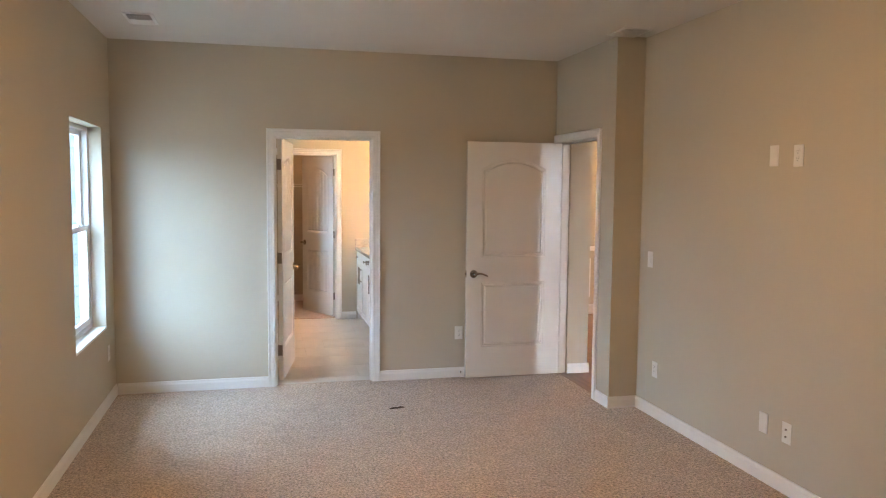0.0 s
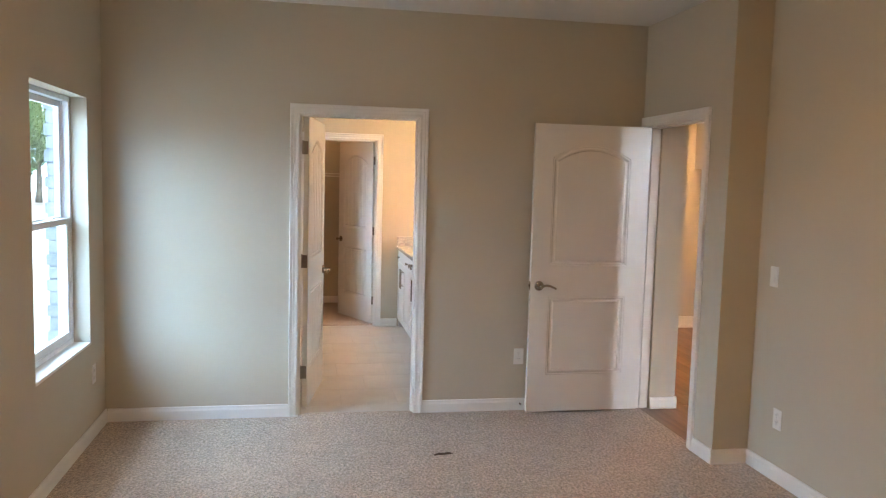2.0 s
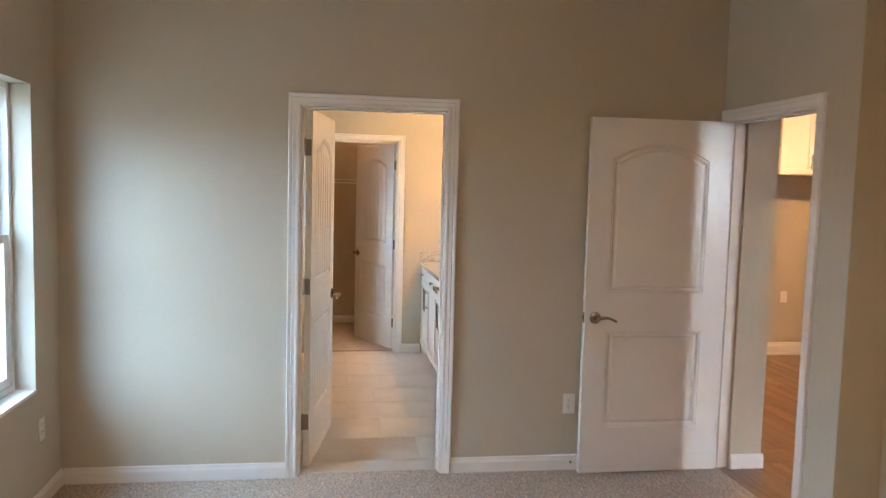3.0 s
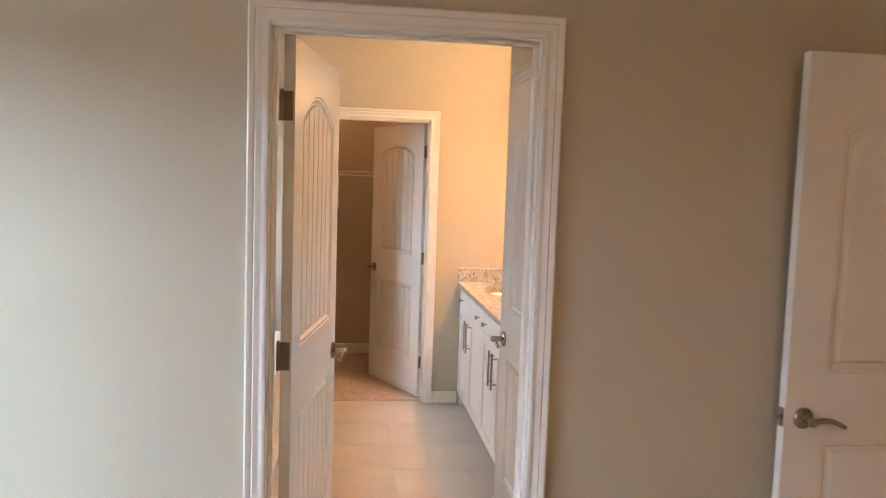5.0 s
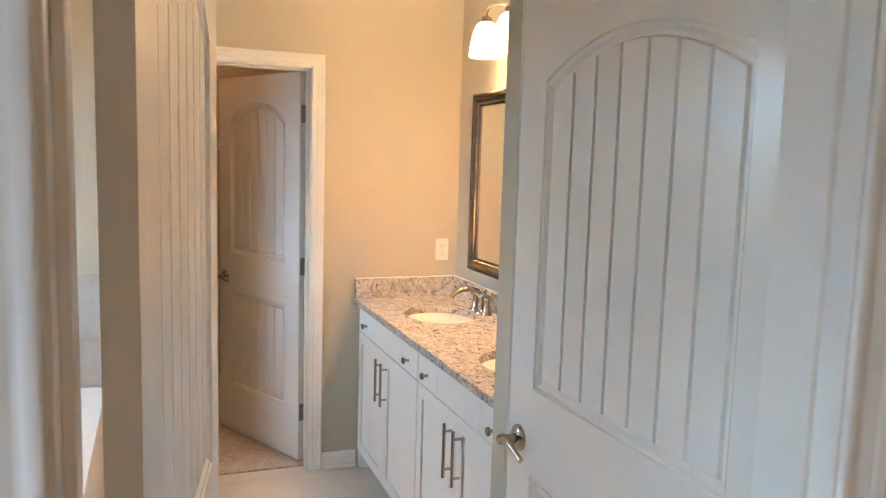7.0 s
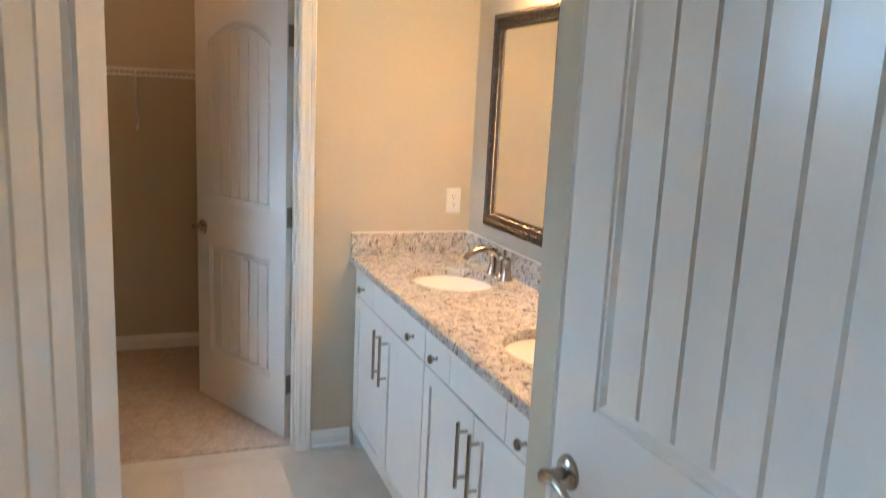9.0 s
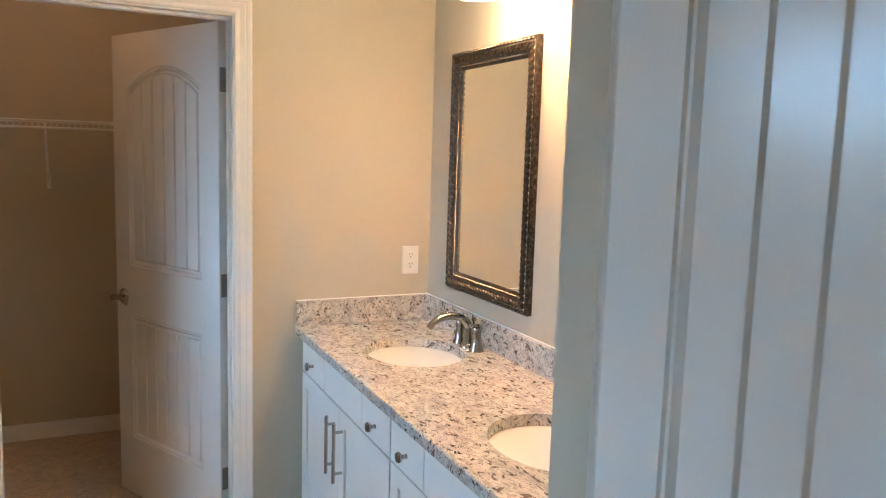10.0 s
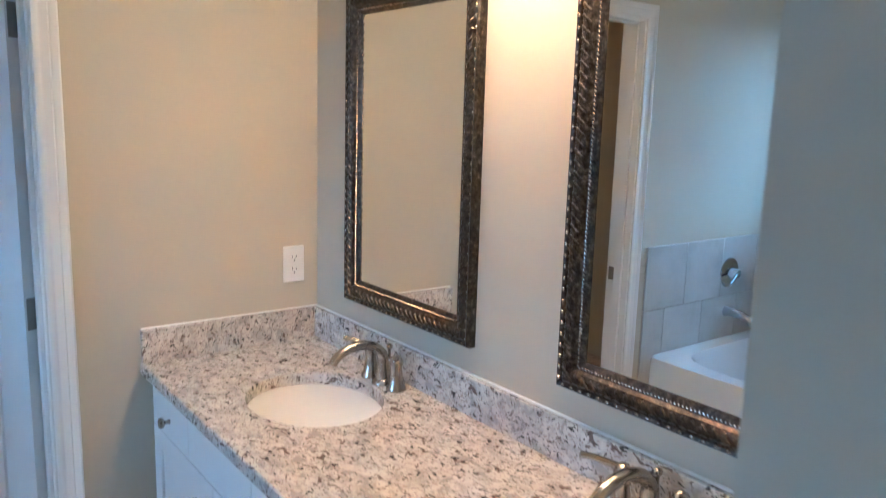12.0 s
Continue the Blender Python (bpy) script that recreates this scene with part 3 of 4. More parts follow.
# hinge leaves let into the jamb of the bathroom door
for z in (0.27, 1.05, 1.83):
    ob = part("hinge_plate", box((0.2955, 6.945, z - 0.045), (0.2985, 6.985, z + 0.045), 0.0008), BRONZE)
    tagged(ob, "dull bronze-coloured hinge leaf on the door jamb", "hinge", "hinge leaves of the bathroom door")
strike = part("strike_plate", box((0.3085, YB + 0.075, 0.90), (0.312, YB + 0.108, 0.96), 0.0008), BRONZE)
tagged(strike, "dull metal strike plate on the closet door jamb", "strike plate")
strike = part("strike_plate", box((1.0835, YN + 0.075, 0.90), (1.0862, YN + 0.108, 0.96), 0.0008), BRONZE)
tagged(strike, "dull metal strike plate on the bathroom door jamb", "strike plate")
strike = part("strike_plate", box((2.755, 6.0085, 0.90), (2.79, 6.0115, 0.96), 0.0008), BRONZE)
tagged(strike, "dull metal strike plate on the hall door jamb", "strike plate")


# ---- wall plates, vents and small things of the bedroom ----
def wall_plate(name, label, m, kind):
    """A wall plate: local x across, z up, standing out towards -y."""
    th = thing(name, label, {"outlet": "outlet", "switch": "light switch", "coax": "cable plate", "blank": "wall plate"}[kind], m)
    part("plate", box((-0.036, -0.006, -0.058), (0.036, 0.0, 0.058), 0.003), PLASTIC, th)
    if kind == "outlet":
        for z in (-0.0195, 0.0195):
            bm = bmesh.new()
            lathe(bm, [(0.0165, 0.005), (0.0165, 0.0075), (0.0155, 0.0082)], pose(0, 0, z, 90, 0, 0), 20)
            sock = part("socket", bm, PLASTIC, th)
            bm = boxes([((-0.0075, -0.0088, z + 0.001), (-0.0055, -0.0078, z + 0.0085)), ((0.0055, -0.0088, z + 0.001), (0.0075, -0.0078, z + 0.0075)), ((-0.002, -0.0088, z - 0.0095), (0.002, -0.0078, z - 0.005))])
            part("slot", bm, DARK, sock)
    elif kind == "switch":
        part("rocker", box((-0.0165, -0.011, -0.033), (0.0165, -0.005, 0.033), 0.002), PLASTIC, th)
    elif kind == "coax":
        for z in (-0.02, 0.02):
            bm = bmesh.new()
            lathe(bm, [(0.0055, 0.005), (0.0055, 0.012), (0.003, 0.012)], pose(0, 0, z, 90, 0, 0), 10)
            part("jack", bm, BRONZE, th)
    return th


def on_east(y, z):
    return pose(XE, y, z, 0, 0, -90)


wall_plate("wall_plate", "blank white wall plate on the bedroom wall", on_east(4.235, 1.838), "blank")
wall_plate("outlet", "white duplex outlet high on the bedroom wall", on_east(4.04, 1.832), "outlet")
wall_plate("light_switch", "white rocker light switch on the bedroom wall", on_east(5.56, 1.14), "switch")
wall_plate("outlet", "white duplex outlet low on the bedroom wall", on_east(5.45, 0.35), "outlet")
wall_plate("wall_plate", "blank white wall plate low on the bedroom wall", on_east(4.23, 0.335), "blank")
wall_plate("cable_plate", "white cable plate with two jacks", on_east(4.035, 0.335), "coax")
wall_plate("outlet", "white duplex outlet beside the open door", pose(1.845, YN, 0.392, 0, 0, 0), "outlet")
wall_plate("outlet", "white duplex outlet under the window wall corner", pose(XW, 6.60, 0.39, 0, 0, 90), "outlet")
wall_plate("outlet", "white duplex outlet above the granite backsplash", pose(1.80, YB, 1.145, 0, 0, 0), "outlet")
wall_plate("outlet", "white duplex outlet low on the hall wall", pose(5.06, 9.8, 0.60, 0, 0, 0), "outlet")


def ceiling_vent(label, m, lx, ly):
    th = thing("ceiling_vent", label, "air vent", m)
    bm = bmesh.new()
    f = 0.022
    for lo, hi in (((-lx / 2, -ly / 2, -0.008), (lx / 2, -ly / 2 + f, 0)), ((-lx / 2, ly / 2 - f, -0.008), (lx / 2, ly / 2, 0)), ((-lx / 2, -ly / 2 + f, -0.008), (-lx / 2 + f, ly / 2 - f, 0)), ((lx / 2 - f, -ly / 2 + f, -0.008), (lx / 2, ly / 2 - f, 0))):
        bm_box(bm, lo, hi, 0.002)
    part("frame", bm, PLASTIC, th)
    # dark sheet painted for the unlit duct behind the louvres
    part("backing", box((-lx / 2 + f, -ly / 2 + f, -0.0025), (lx / 2 - f, ly / 2 - f, -0.0005)), DARK, th)
    n = 10
    for k in range(n):
        y = -ly / 2 + f + (k + 0.5) * (ly - 2 * f) / n
        s = part("slat", box((-lx / 2 + f, -0.010, -0.0008), (lx / 2 - f, 0.010, 0.0008)), PLASTIC, th)
        s.matrix_basis = pose(0, y, -0.009, 42 if k < n / 2 else -42, 0, 0)
    return th


ceiling_vent("white louvred ceiling register near the window", pose(-0.585, 6.06, H), 0.19, 0.33)
ceiling_vent("white ceiling register beside the hall door wall", pose(2.73, 5.57, H), 0.22, 0.26)

twig = bmesh.new()
sweep(twig, [(1.10, 6.03, 0.004), (1.13, 6.037, 0.007), (1.16, 6.035, 0.006), (1.185, 6.043, 0.008), (1.215, 6.045, 0.004)], [0.004, 0.007, 0.006, 0.007, 0.003], 7)
tagged(part("twig", twig, DEBRIS), "small dry brown twig lying on the carpet", "twig")

stop = thing("door_stop", "spring door stop fixed to the baseboard", "door stop", pose(1.86, YN - 0.013, 0.05))
bm = bmesh.new()
sweep(bm, [(0.006 * math.cos(k * 1.1), -0.004 - 0.0009 * k, 0.006 * math.sin(k * 1.1)) for k in range(50)], 0.0012, 5)
part("spring", bm, NICKEL, stop)
bm = bmesh.new()
lathe(bm, [(0.007, 0.048), (0.008, 0.053), (0.007, 0.062), (0.003, 0.064)], pose(0, 0, 0, 90, 0, 0), 12)
part("rubber_tip", bm, PLASTIC, stop)


# ---- bathroom: vanity ----
XF = 1.358     # face of the carcass
CT = 0.902     # countertop height


def slab_front(y0, y1, z0, z1):
    return box((XF - 0.019, y0 + 0.0015, z0), (XF - 0.0005, y1 - 0.0015, z1), 0.0015)


def ring_frame(a, b, z0, z1, s, at):
    """One rectangular frame of width s with eased edges; at(u, v, d) places across, up and depth."""
    bm = bmesh.new()
    loops = []
    for inset, d in ((0.0, 0.0), (0.0, 0.0175), (0.0015, 0.019), (s - 0.0015, 0.019), (s, 0.0175), (s, 0.0)):
        loops.append([bm.verts.new(at(u, v, d)) for u, v in ((a + inset, z0 + inset), (b - inset, z0 + inset), (b - inset, z1 - inset), (a + inset, z1 - inset))])
    for p, q in zip(loops, loops[1:] + loops[:1]):
        for k in range(4):
            bm.faces.new((p[k], p[(k + 1) % 4], q[(k + 1) % 4], q[k]))
    return bm


def shaker_door(parent, y0, y1, z0, z1):
    s, a, b = 0.055, y0 + 0.0015, y1 - 0.0015
    dr = part("door", ring_frame(a, b, z0, z1, s, lambda u, v, d: (XF - 0.0005 - d, u, v)), CABINET, parent)
    part("panel", box((XF - 0.011, a + s - 0.004, z0 + s - 0.004), (XF - 0.001, b - s + 0.004, z1 - s + 0.004)), CABINET, dr)
    return dr


def cabinet_knob(parent, y, z):
    bm = bmesh.new()
    lathe(bm, [(0.007, 0.0), (0.0055, 0.006), (0.006, 0.013), (0.0135, 0.018), (0.0148, 0.023), (0.012, 0.028), (0.004, 0.030)], pose(XF - 0.019, y, z, 0, -90, 0), 20)
    part("knob", bm, NICKEL, parent, "satin nickel knob", True)


def bar_pull(parent, y, z0, z1):
    bm = bmesh.new()
    x = XF - 0.019
    sweep(bm, [(x - 0.030, y, z0), (x - 0.030, y, z1)], 0.006, 12)
    for z in (z0 + 0.03, z1 - 0.03):
        sweep(bm, [(x, y, z), (x - 0.030, y, z)], 0.005, 10)
    part("bar_pull", bm, NICKEL, parent, "satin nickel bar pull", True)


def vanity_unit(y0, y1, splits, label):
    """A base unit with two drawers, a fixed front and two doors. splits: the three fronts from y0 up."""
    th = thing("vanity_cabinet", label, "cabinet", None, "vanity cabinets")
    back = XB - 0.002
    bm = bmesh.new()
    bm_box(bm, (XF, y0, 0.095), (back, y1, 0.868))
    part("body", bm, CABINET, th)
    part("toe_kick", box((XF + 0.065, y0, 0.0), (back, y1, 0.095)), CABINET, th)
    a, b, c, d = splits
    zt, zb = 0.858, 0.742
    for lo, hi, knob in ((a, b, True), (b, c, False), (c, d, True)):
        fr = part("drawer_front" if knob else "fixed_front", slab_front(lo, hi, zb, zt), CABINET, th)
        if knob:
            cabinet_knob(fr, (lo + hi) / 2, 0.793)
    mid = (a + d) / 2
    for lo, hi, py in ((a, mid, mid - 0.042), (mid, d, mid + 0.042)):
        dr = shaker_door(th, lo, hi, 0.105, zb - 0.004)
        bar_pull(dr, py, 0.50, 0.70)
    return th


vanity_unit(9.032, 9.955, (9.034, 9.268, 9.662, 9.953), "white shaker vanity base cabinet at the bathroom wall")
vanity_unit(YL + 0.002, 9.030, (8.184, 8.412, 8.806, 9.028), "white shaker vanity base cabinet beside the linen closet")
filler = part("filler_strip", box((XF, 9.957, 0.0), (XB - 0.002, YB - 0.002, 0.868), 0.001), CABINET)
tagged(filler, "white filler panel between vanity and wall", "filler panel")

SINKS = (9.505, 8.625)
SX, SA, SB = 1.612, 0.165, 0.195


def counter_bm():
    x0, x1, y0, y1, z0, z1 = 1.324, XB - 0.001, YL + 0.001, YB - 0.001, 0.870, CT
    bm = bmesh.new()
    n = 48
    tops = []
    for z in (z1, z0):
        e = 0.003 if z == z1 else 0.0
        rim = [bm.verts.new(p) for p in ((x0 + e, y0, z), (x1, y0, z), (x1, y1, z), (x0 + e, y1, z))]
        edges = [bm.edges.new((rim[k], rim[(k + 1) % 4])) for k in range(4)]
        holes = []
        for yc in SINKS:
            r = 0.002 if z == z1 else 0.0
            loop = [bm.verts.new((SX + (SA + r) * math.cos(k * 2 * math.pi / n), yc + (SB + r) * math.sin(k * 2 * math.pi / n), z)) for k in range(n)]
            edges += [bm.edges.new((loop[k], loop[(k + 1) % n])) for k in range(n)]
            holes.append(loop)
        bmesh.ops.triangle_fill(bm, use_beauty=True, edges=edges)
        tops.append((rim, holes))
    lip = [bm.verts.new(p) for p in ((x0, y0, z1 - 0.004), (x1, y0, z1 - 0.004), (x1, y1, z1 - 0.004), (x0, y1, z1 - 0.004))]
    for a, c in ((tops[0][0], lip), (lip, tops[1][0])):
        for k in range(4):
            bm.faces.new((a[k], a[(k + 1) % 4], c[(k + 1) % 4], c[k]))
    for la, lb in zip(tops[0][1], tops[1][1]):
        for k in range(n):
            bm.faces.new((la[k], la[(k + 1) % n], lb[(k + 1) % n], lb[k]))
    return bm


counter = thing("countertop", "speckled cream and brown granite vanity countertop with backsplash", "countertop")
part("slab", counter_bm(), GRANITE, counter)
part("backsplash", box((XB - 0.021, YL + 0.001, CT + 0.0005), (XB - 0.001, YB - 0.0215, CT + 0.098), 0.002), GRANITE, counter)
part("side_splash", box((1.326, YB - 0.021, CT + 0.0005), (XB - 0.001, YB - 0.001, CT + 0.098), 0.002), GRANITE, counter)
part("caulk_line", boxes([((XB - 0.009, YL + 0.002, CT + 0.098), (XB - 0.001, YB - 0.009, CT + 0.101)), ((1.328, YB - 0.009, CT + 0.098), (XB - 0.002, YB - 0.001, CT + 0.101))]), TRIM, counter)


def sink(yc):
    th = thing("sink", "white oval undermount porcelain sink", "sink", pose(SX, yc, 0), "vanity sinks")
    bm = bmesh.new()
    n, rings = 48, []
    prof = [(1.10, 0.8695), (1.02, 0.8695), (1.01, 0.862), (0.985, 0.845), (0.94, 0.81), (0.84, 0.77), (0.64, 0.745), (0.35, 0.735), (0.12, 0.732)]
    for f, z in prof:
        rings.append([bm.verts.new((SA * 1.03 * f * math.cos(k * 2 * math.pi / n), SB * 1.03 * f * math.sin(k * 2 * math.pi / n), z)) for k in range(n)])
    for a, c in zip(rings, rings[1:]):
        for k in range(n):
            bm.faces.new((a[k], a[(k + 1) % n], c[(k + 1) % n], c[k]))
    part("basin", bm, PORCELAIN, th, "", True)
    bm = bmesh.new()
    lathe(bm, [(0.024, 0.7315), (0.023, 0.735), (0.012, 0.734), (0.010, 0.737)], Matrix(), 20)
    part("drain", bm, NICKEL, th, "satin nickel drain", True)
    return th


def faucet(yc):
    th = thing("faucet", "brushed nickel widespread two-handle faucet on granite", "faucet", pose(1.818, yc, CT) @ Matrix.Scale(1.22, 4), "vanity faucets")
    bm = bmesh.new()
    lathe(bm, [(0.026, 0.0), (0.025, 0.006), (0.018, 0.012), (0.0145, 0.04), (0.013, 0.06)], Matrix(), 20)
    pts, rad = [], []
    for k in range(17):
        u = k / 16
        a = u * math.pi * 0.88
        pts.append((-0.066 * (1 - math.cos(a)), 0, 0.052 + 0.046 * math.sin(a) - 0.006 * u))
        rad.append(0.0125 - 0.003 * u)
    sweep(bm, pts, rad, 14)
    part("spout", bm, NICKEL, th, "", True)
    bm = bmesh.new()
    sweep(bm, [(0.016, 0, 0.01), (0.016, 0, 0.075)], 0.003, 8)
    lathe(bm, [(0.003, 0.073), (0.007, 0.078), (0.006, 0.085), (0.002, 0.087)], pose(0.016, 0, 0), 12)
    part("lift_rod", bm, NICKEL, th, "", True)
    for s in (-1, 1):
        bm = bmesh.new()
        lathe(bm, [(0.022, 0.0), (0.021, 0.006), (0.0165, 0.014), (0.0125, 0.045), (0.0145, 0.062), (0.012, 0.072), (0.004, 0.078)], pose(0, s * 0.052, 0), 18)
        sweep(bm, [(0, s * 0.052, 0.069), (-0.012, s * 0.066, 0.075), (-0.03, s * 0.085, 0.083), (-0.045, s * 0.098, 0.086)], [0.0065, 0.006, 0.005, 0.0058], 10)
        part("handle", bm, NICKEL, th, "", True)
    return th


for yc in SINKS:
    sink(yc)
    faucet(yc)


# ---- bathroom: framed mirrors ----
def framed_mirror(y0, y1, z0, z1):
    th = thing("wall_mirror", "tall mirror in an ornate antiqued bronze frame", "mirror", None, "vanity mirrors")
    w = 0.066
    prof = [(0.0, 0.0), (0.0, 0.020), (0.004, 0.026), (0.010, 0.024), (0.014, 0.020), (0.020, 0.026), (0.032, 0.029), (0.042, 0.023), (0.048, 0.016), (0.056, 0.014), (0.060, 0.012), (w, 0.008), (w, 0.0)]
    bm = bmesh.new()
    rows = []
    for u, v in prof:
        x = XB - v
        rows.append([bm.verts.new((x, y, z)) for y, z in ((y0 + u, z0 + u), (y1 - u, z0 + u), (y1 - u, z1 - u), (y0 + u, z1 - u))])
    for r, s in zip(rows, rows[1:]):
        for k in range(4):
            bm.faces.new((r[k], r[(k + 1) % 4], s[(k + 1) % 4], s[k]))
    part("frame", bm, FRAMEMETAL, th, "dark antiqued bronze frame")
    part("mirror_glass", box((XB - 0.007, y0 + w - 0.004, z0 + w - 0.004), (XB - 0.002, y1 - w + 0.004, z1 - w + 0.004)), MIRROR, th, "clear silvered mirror glass")

    def ornaments(inset, pitch, size, x, shape):
        bm = bmesh.new()
        a0, a1, c0, c1 = y0 + inset, y1 - inset, z0 + inset, z1 - inset
        for run, length, lean in (("b", a1 - a0, 1), ("t", a1 - a0, -1), ("l", c1 - c0, 1), ("r", c1 - c0, -1)):
            n = max(2, round(length / pitch))
            for k in range(n):
                u = (k + 0.5) / n
                p = {"b": (a0 + (a1 - a0) * u, c0), "t": (a0 + (a1 - a0) * u, c1), "l": (a0, c0 + (c1 - c0) * u), "r": (a1, c0 + (c1 - c0) * u)}[run]
                turn = (0 if run in "bt" else 90) + shape[2] * lean * (1 if k % 2 or shape[3] else -1)
                m = Matrix.Translation((x, *p)) @ Matrix.Rotation(radians(turn), 4, "X") @ Matrix.Diagonal((size * shape[4], size * shape[0], size * shape[1], 1))
                bmesh.ops.create_icosphere(bm, subdivisions=1, radius=1.0, matrix=m)
        return bm
    rope = part("rope_bead", ornaments(0.053, 0.0085, 0.0046, XB - 0.0155, (1.0, 0.55, 40, 1, 0.8)), BEADMETAL, th, "worn silver rope moulding", True)
    leafs = part("leaf_relief", ornaments(0.029, 0.021, 0.0155, XB - 0.0255, (1.0, 0.36, 48, 1, 0.5)), FRAMEMETAL, th, "", True)
    edge = part("edge_bead", ornaments(0.0085, 0.0235, 0.004, XB - 0.025, (1.3, 0.8, 0, 1, 0.7)), BEADMETAL, th, "worn silver edge beads", True)
    for o in (rope, leafs, edge):
        tagged(o, kind="stuff")
    return th


framed_mirror(9.203, 9.795, 1.07, 1.953)
framed_mirror(8.320, 8.910, 1.07, 1.953)


# ---- bathroom: vanity light ----
def vanity_light(yc, n=4, pitch=0.24):
    th = thing("vanity_light", "brushed nickel vanity light with four lit white glass shades", "wall lamp", pose(XB, yc, 0))
    part("wall_bar", box((-0.022, -(n - 1) * pitch / 2 - 0.09, 2.225), (-0.001, (n - 1) * pitch / 2 + 0.09, 2.29), 0.006), NICKEL, th)
    for k in range(n):
        y = (k - (n - 1) / 2) * pitch
        bm = bmesh.new()
        pts = [(-0.02 - 0.065 * (1 - math.cos(a)), y, 2.262 + 0.045 * math.sin(a)) for a in [i * math.pi / 12 for i in range(13)]]
        sweep(bm, pts + [(-0.15, y, 2.245)], 0.006, 10)
        arm = part("arm", bm, NICKEL, th, "", True)
        bm = bmesh.new()
        lathe(bm, [(0.012, 2.25), (0.021, 2.245), (0.023, 2.222), (0.026, 2.218)], pose(-0.15, y, 0), 20)
        part("holder", bm, NICKEL, arm, "", True)
        bm = bmesh.new()
        lathe(bm, [(0.024, 2.222), (0.040, 2.210), (0.056, 2.175), (0.066, 2.125), (0.072, 2.075), (0.069, 2.075), (0.063, 2.125), (0.052, 2.172), (0.036, 2.205)], pose(-0.15, y, 0), 28, cap=False)
        part("shade", bm, LAMP, arm, "lit frosted white glass shade", True)
        bm = bmesh.new()
        bmesh.ops.create_icosphere(bm, subdivisions=2, radius=0.026, matrix=pose(-0.15, y, 2.132))
        part("bulb", bm, BULB, arm, "lit warm bulb", True)
    return th


vanity_light(9.012)


# ---- bathroom: tub ----
def bathtub():
    th = thing("bathtub", "white drop-in acrylic bathtub", "bathtub")
    x0, x1, y0, y1, zt = XW + 0.002, 0.15, 8.30, YB - 0.012, 0.53
    bm = bmesh.new()
    n = 40
    cx, cy = (x0 + x1) / 2, (y0 + y1) / 2

    def superloop(ax, ay, z, e=0.34):
        r = []
        for k in range(n):
            a = (k + 0.5) * 2 * math.pi / n
            c, s = math.cos(a), math.sin(a)
            r.append(bm.verts.new((cx + ax * math.copysign(abs(c) ** e, c), cy + ay * math.copysign(abs(s) ** e, s), z)))
        return r
    hx, hy = (x1 - x0) / 2, (y1 - y0) / 2
    loops = [superloop(hx, hy, 0.0, 0.08), superloop(hx, hy, zt - 0.02, 0.08), superloop(hx - 0.006, hy - 0.006, zt, 0.08), superloop(hx - 0.085, hy - 0.09, zt), superloop(hx - 0.10, hy - 0.105, zt - 0.02), superloop(hx - 0.14, hy - 0.2, 0.16), superloop(hx - 0.22, hy - 0.30, 0.12)]
    for a, c in zip(loops, loops[1:]):
        for k in range(n):
            bm.faces.new((a[k], a[(k + 1) % n], c[(k + 1) % n], c[k]))
    bm.faces.new(loops[-1])
    part("shell", bm, TUBW, th, "", True)
    bm = bmesh.new()
    lathe(bm, [(0.038, 0.0), (0.036, 0.008), (0.02, 0.012)], pose(-0.49, y1 - 0.112, 0.42, 83, 0, 0), 20)
    part("overflow_plate", bm, CHROME, th, "chrome overflow plate", True)
    return th


bathtub()
FY = YB - 0.0105
tf = thing("tub_faucet", "chrome tub filler with single-lever valve on tiled wall", "faucet", pose(-0.49, FY, 0))
bm = bmesh.new()
lathe(bm, [(0.078, 0.0), (0.076, 0.006), (0.05, 0.012), (0.03, 0.016), (0.026, 0.04), (0.022, 0.055), (0.008, 0.06)], pose(0, 0, 0.87, 90, 0, 0), 28)
part("valve_plate", bm, CHROME, tf, "", True)
bm = bmesh.new()
sweep(bm, [(0, -0.045, 0.87), (0.03, -0.055, 0.855), (0.075, -0.06, 0.83)], [0.010, 0.008, 0.007], 10)
part("valve_lever", bm, CHROME, tf, "", True)
bm = bmesh.new()
sweep(bm, [(0, 0.0, 0.665), (0, -0.03, 0.668), (0, -0.09, 0.663), (0, -0.14, 0.647), (0, -0.15, 0.625)], [0.027, 0.023, 0.021, 0.020, 0.017], 16)
part("spout", bm, CHROME, tf, "", True)


# ---- walk-in closet: wire shelf ----
def wire_shelf(x0, x1, z):
    th = thing("wire_shelf", "white coated wire closet shelf with hanging rail", "wire shelf")
    yb, yf = YC - 0.004, YC - 0.305
    for y, zz, r in ((yf, z, 0.0055), (yf, z - 0.034, 0.006), (yb - 0.004, z, 0.0045), ((yb + yf) / 2, z - 0.003, 0.003)):
        part("rail", sweep(bmesh.new(), [(x0, y, zz), (x1, y, zz)], r, 8), WIRE, th)
    bm = bmesh.new()
    n = int((x1 - x0) / 0.026)
    for k in range(n + 1):
        x = x0 + (x1 - x0) * k / n
        sweep(bm, [(x, yb, z + 0.0035), (x, yf, z + 0.0035), (x, yf - 0.002, z - 0.03)], 0.0021, 5)
    tagged(part("cross_wires", bm, WIRE, th), kind="stuff")
    for x in (x0 + 0.12, x0 + 0.735, x1 - 0.35):
        bm = bmesh.new()
        sweep(bm, [(x, yf + 0.01, z - 0.012), (x, yb - 0.002, z - 0.30)], 0.0065, 8)
        bm_box(bm, (x - 0.009, yb - 0.004, z - 0.34), (x + 0.009, yb + 0.003, z - 0.27), 0.001)
        part("brace", bm, WIRE, th)
    return th


wire_shelf(-0.3, XB - 0.003, 1.683)


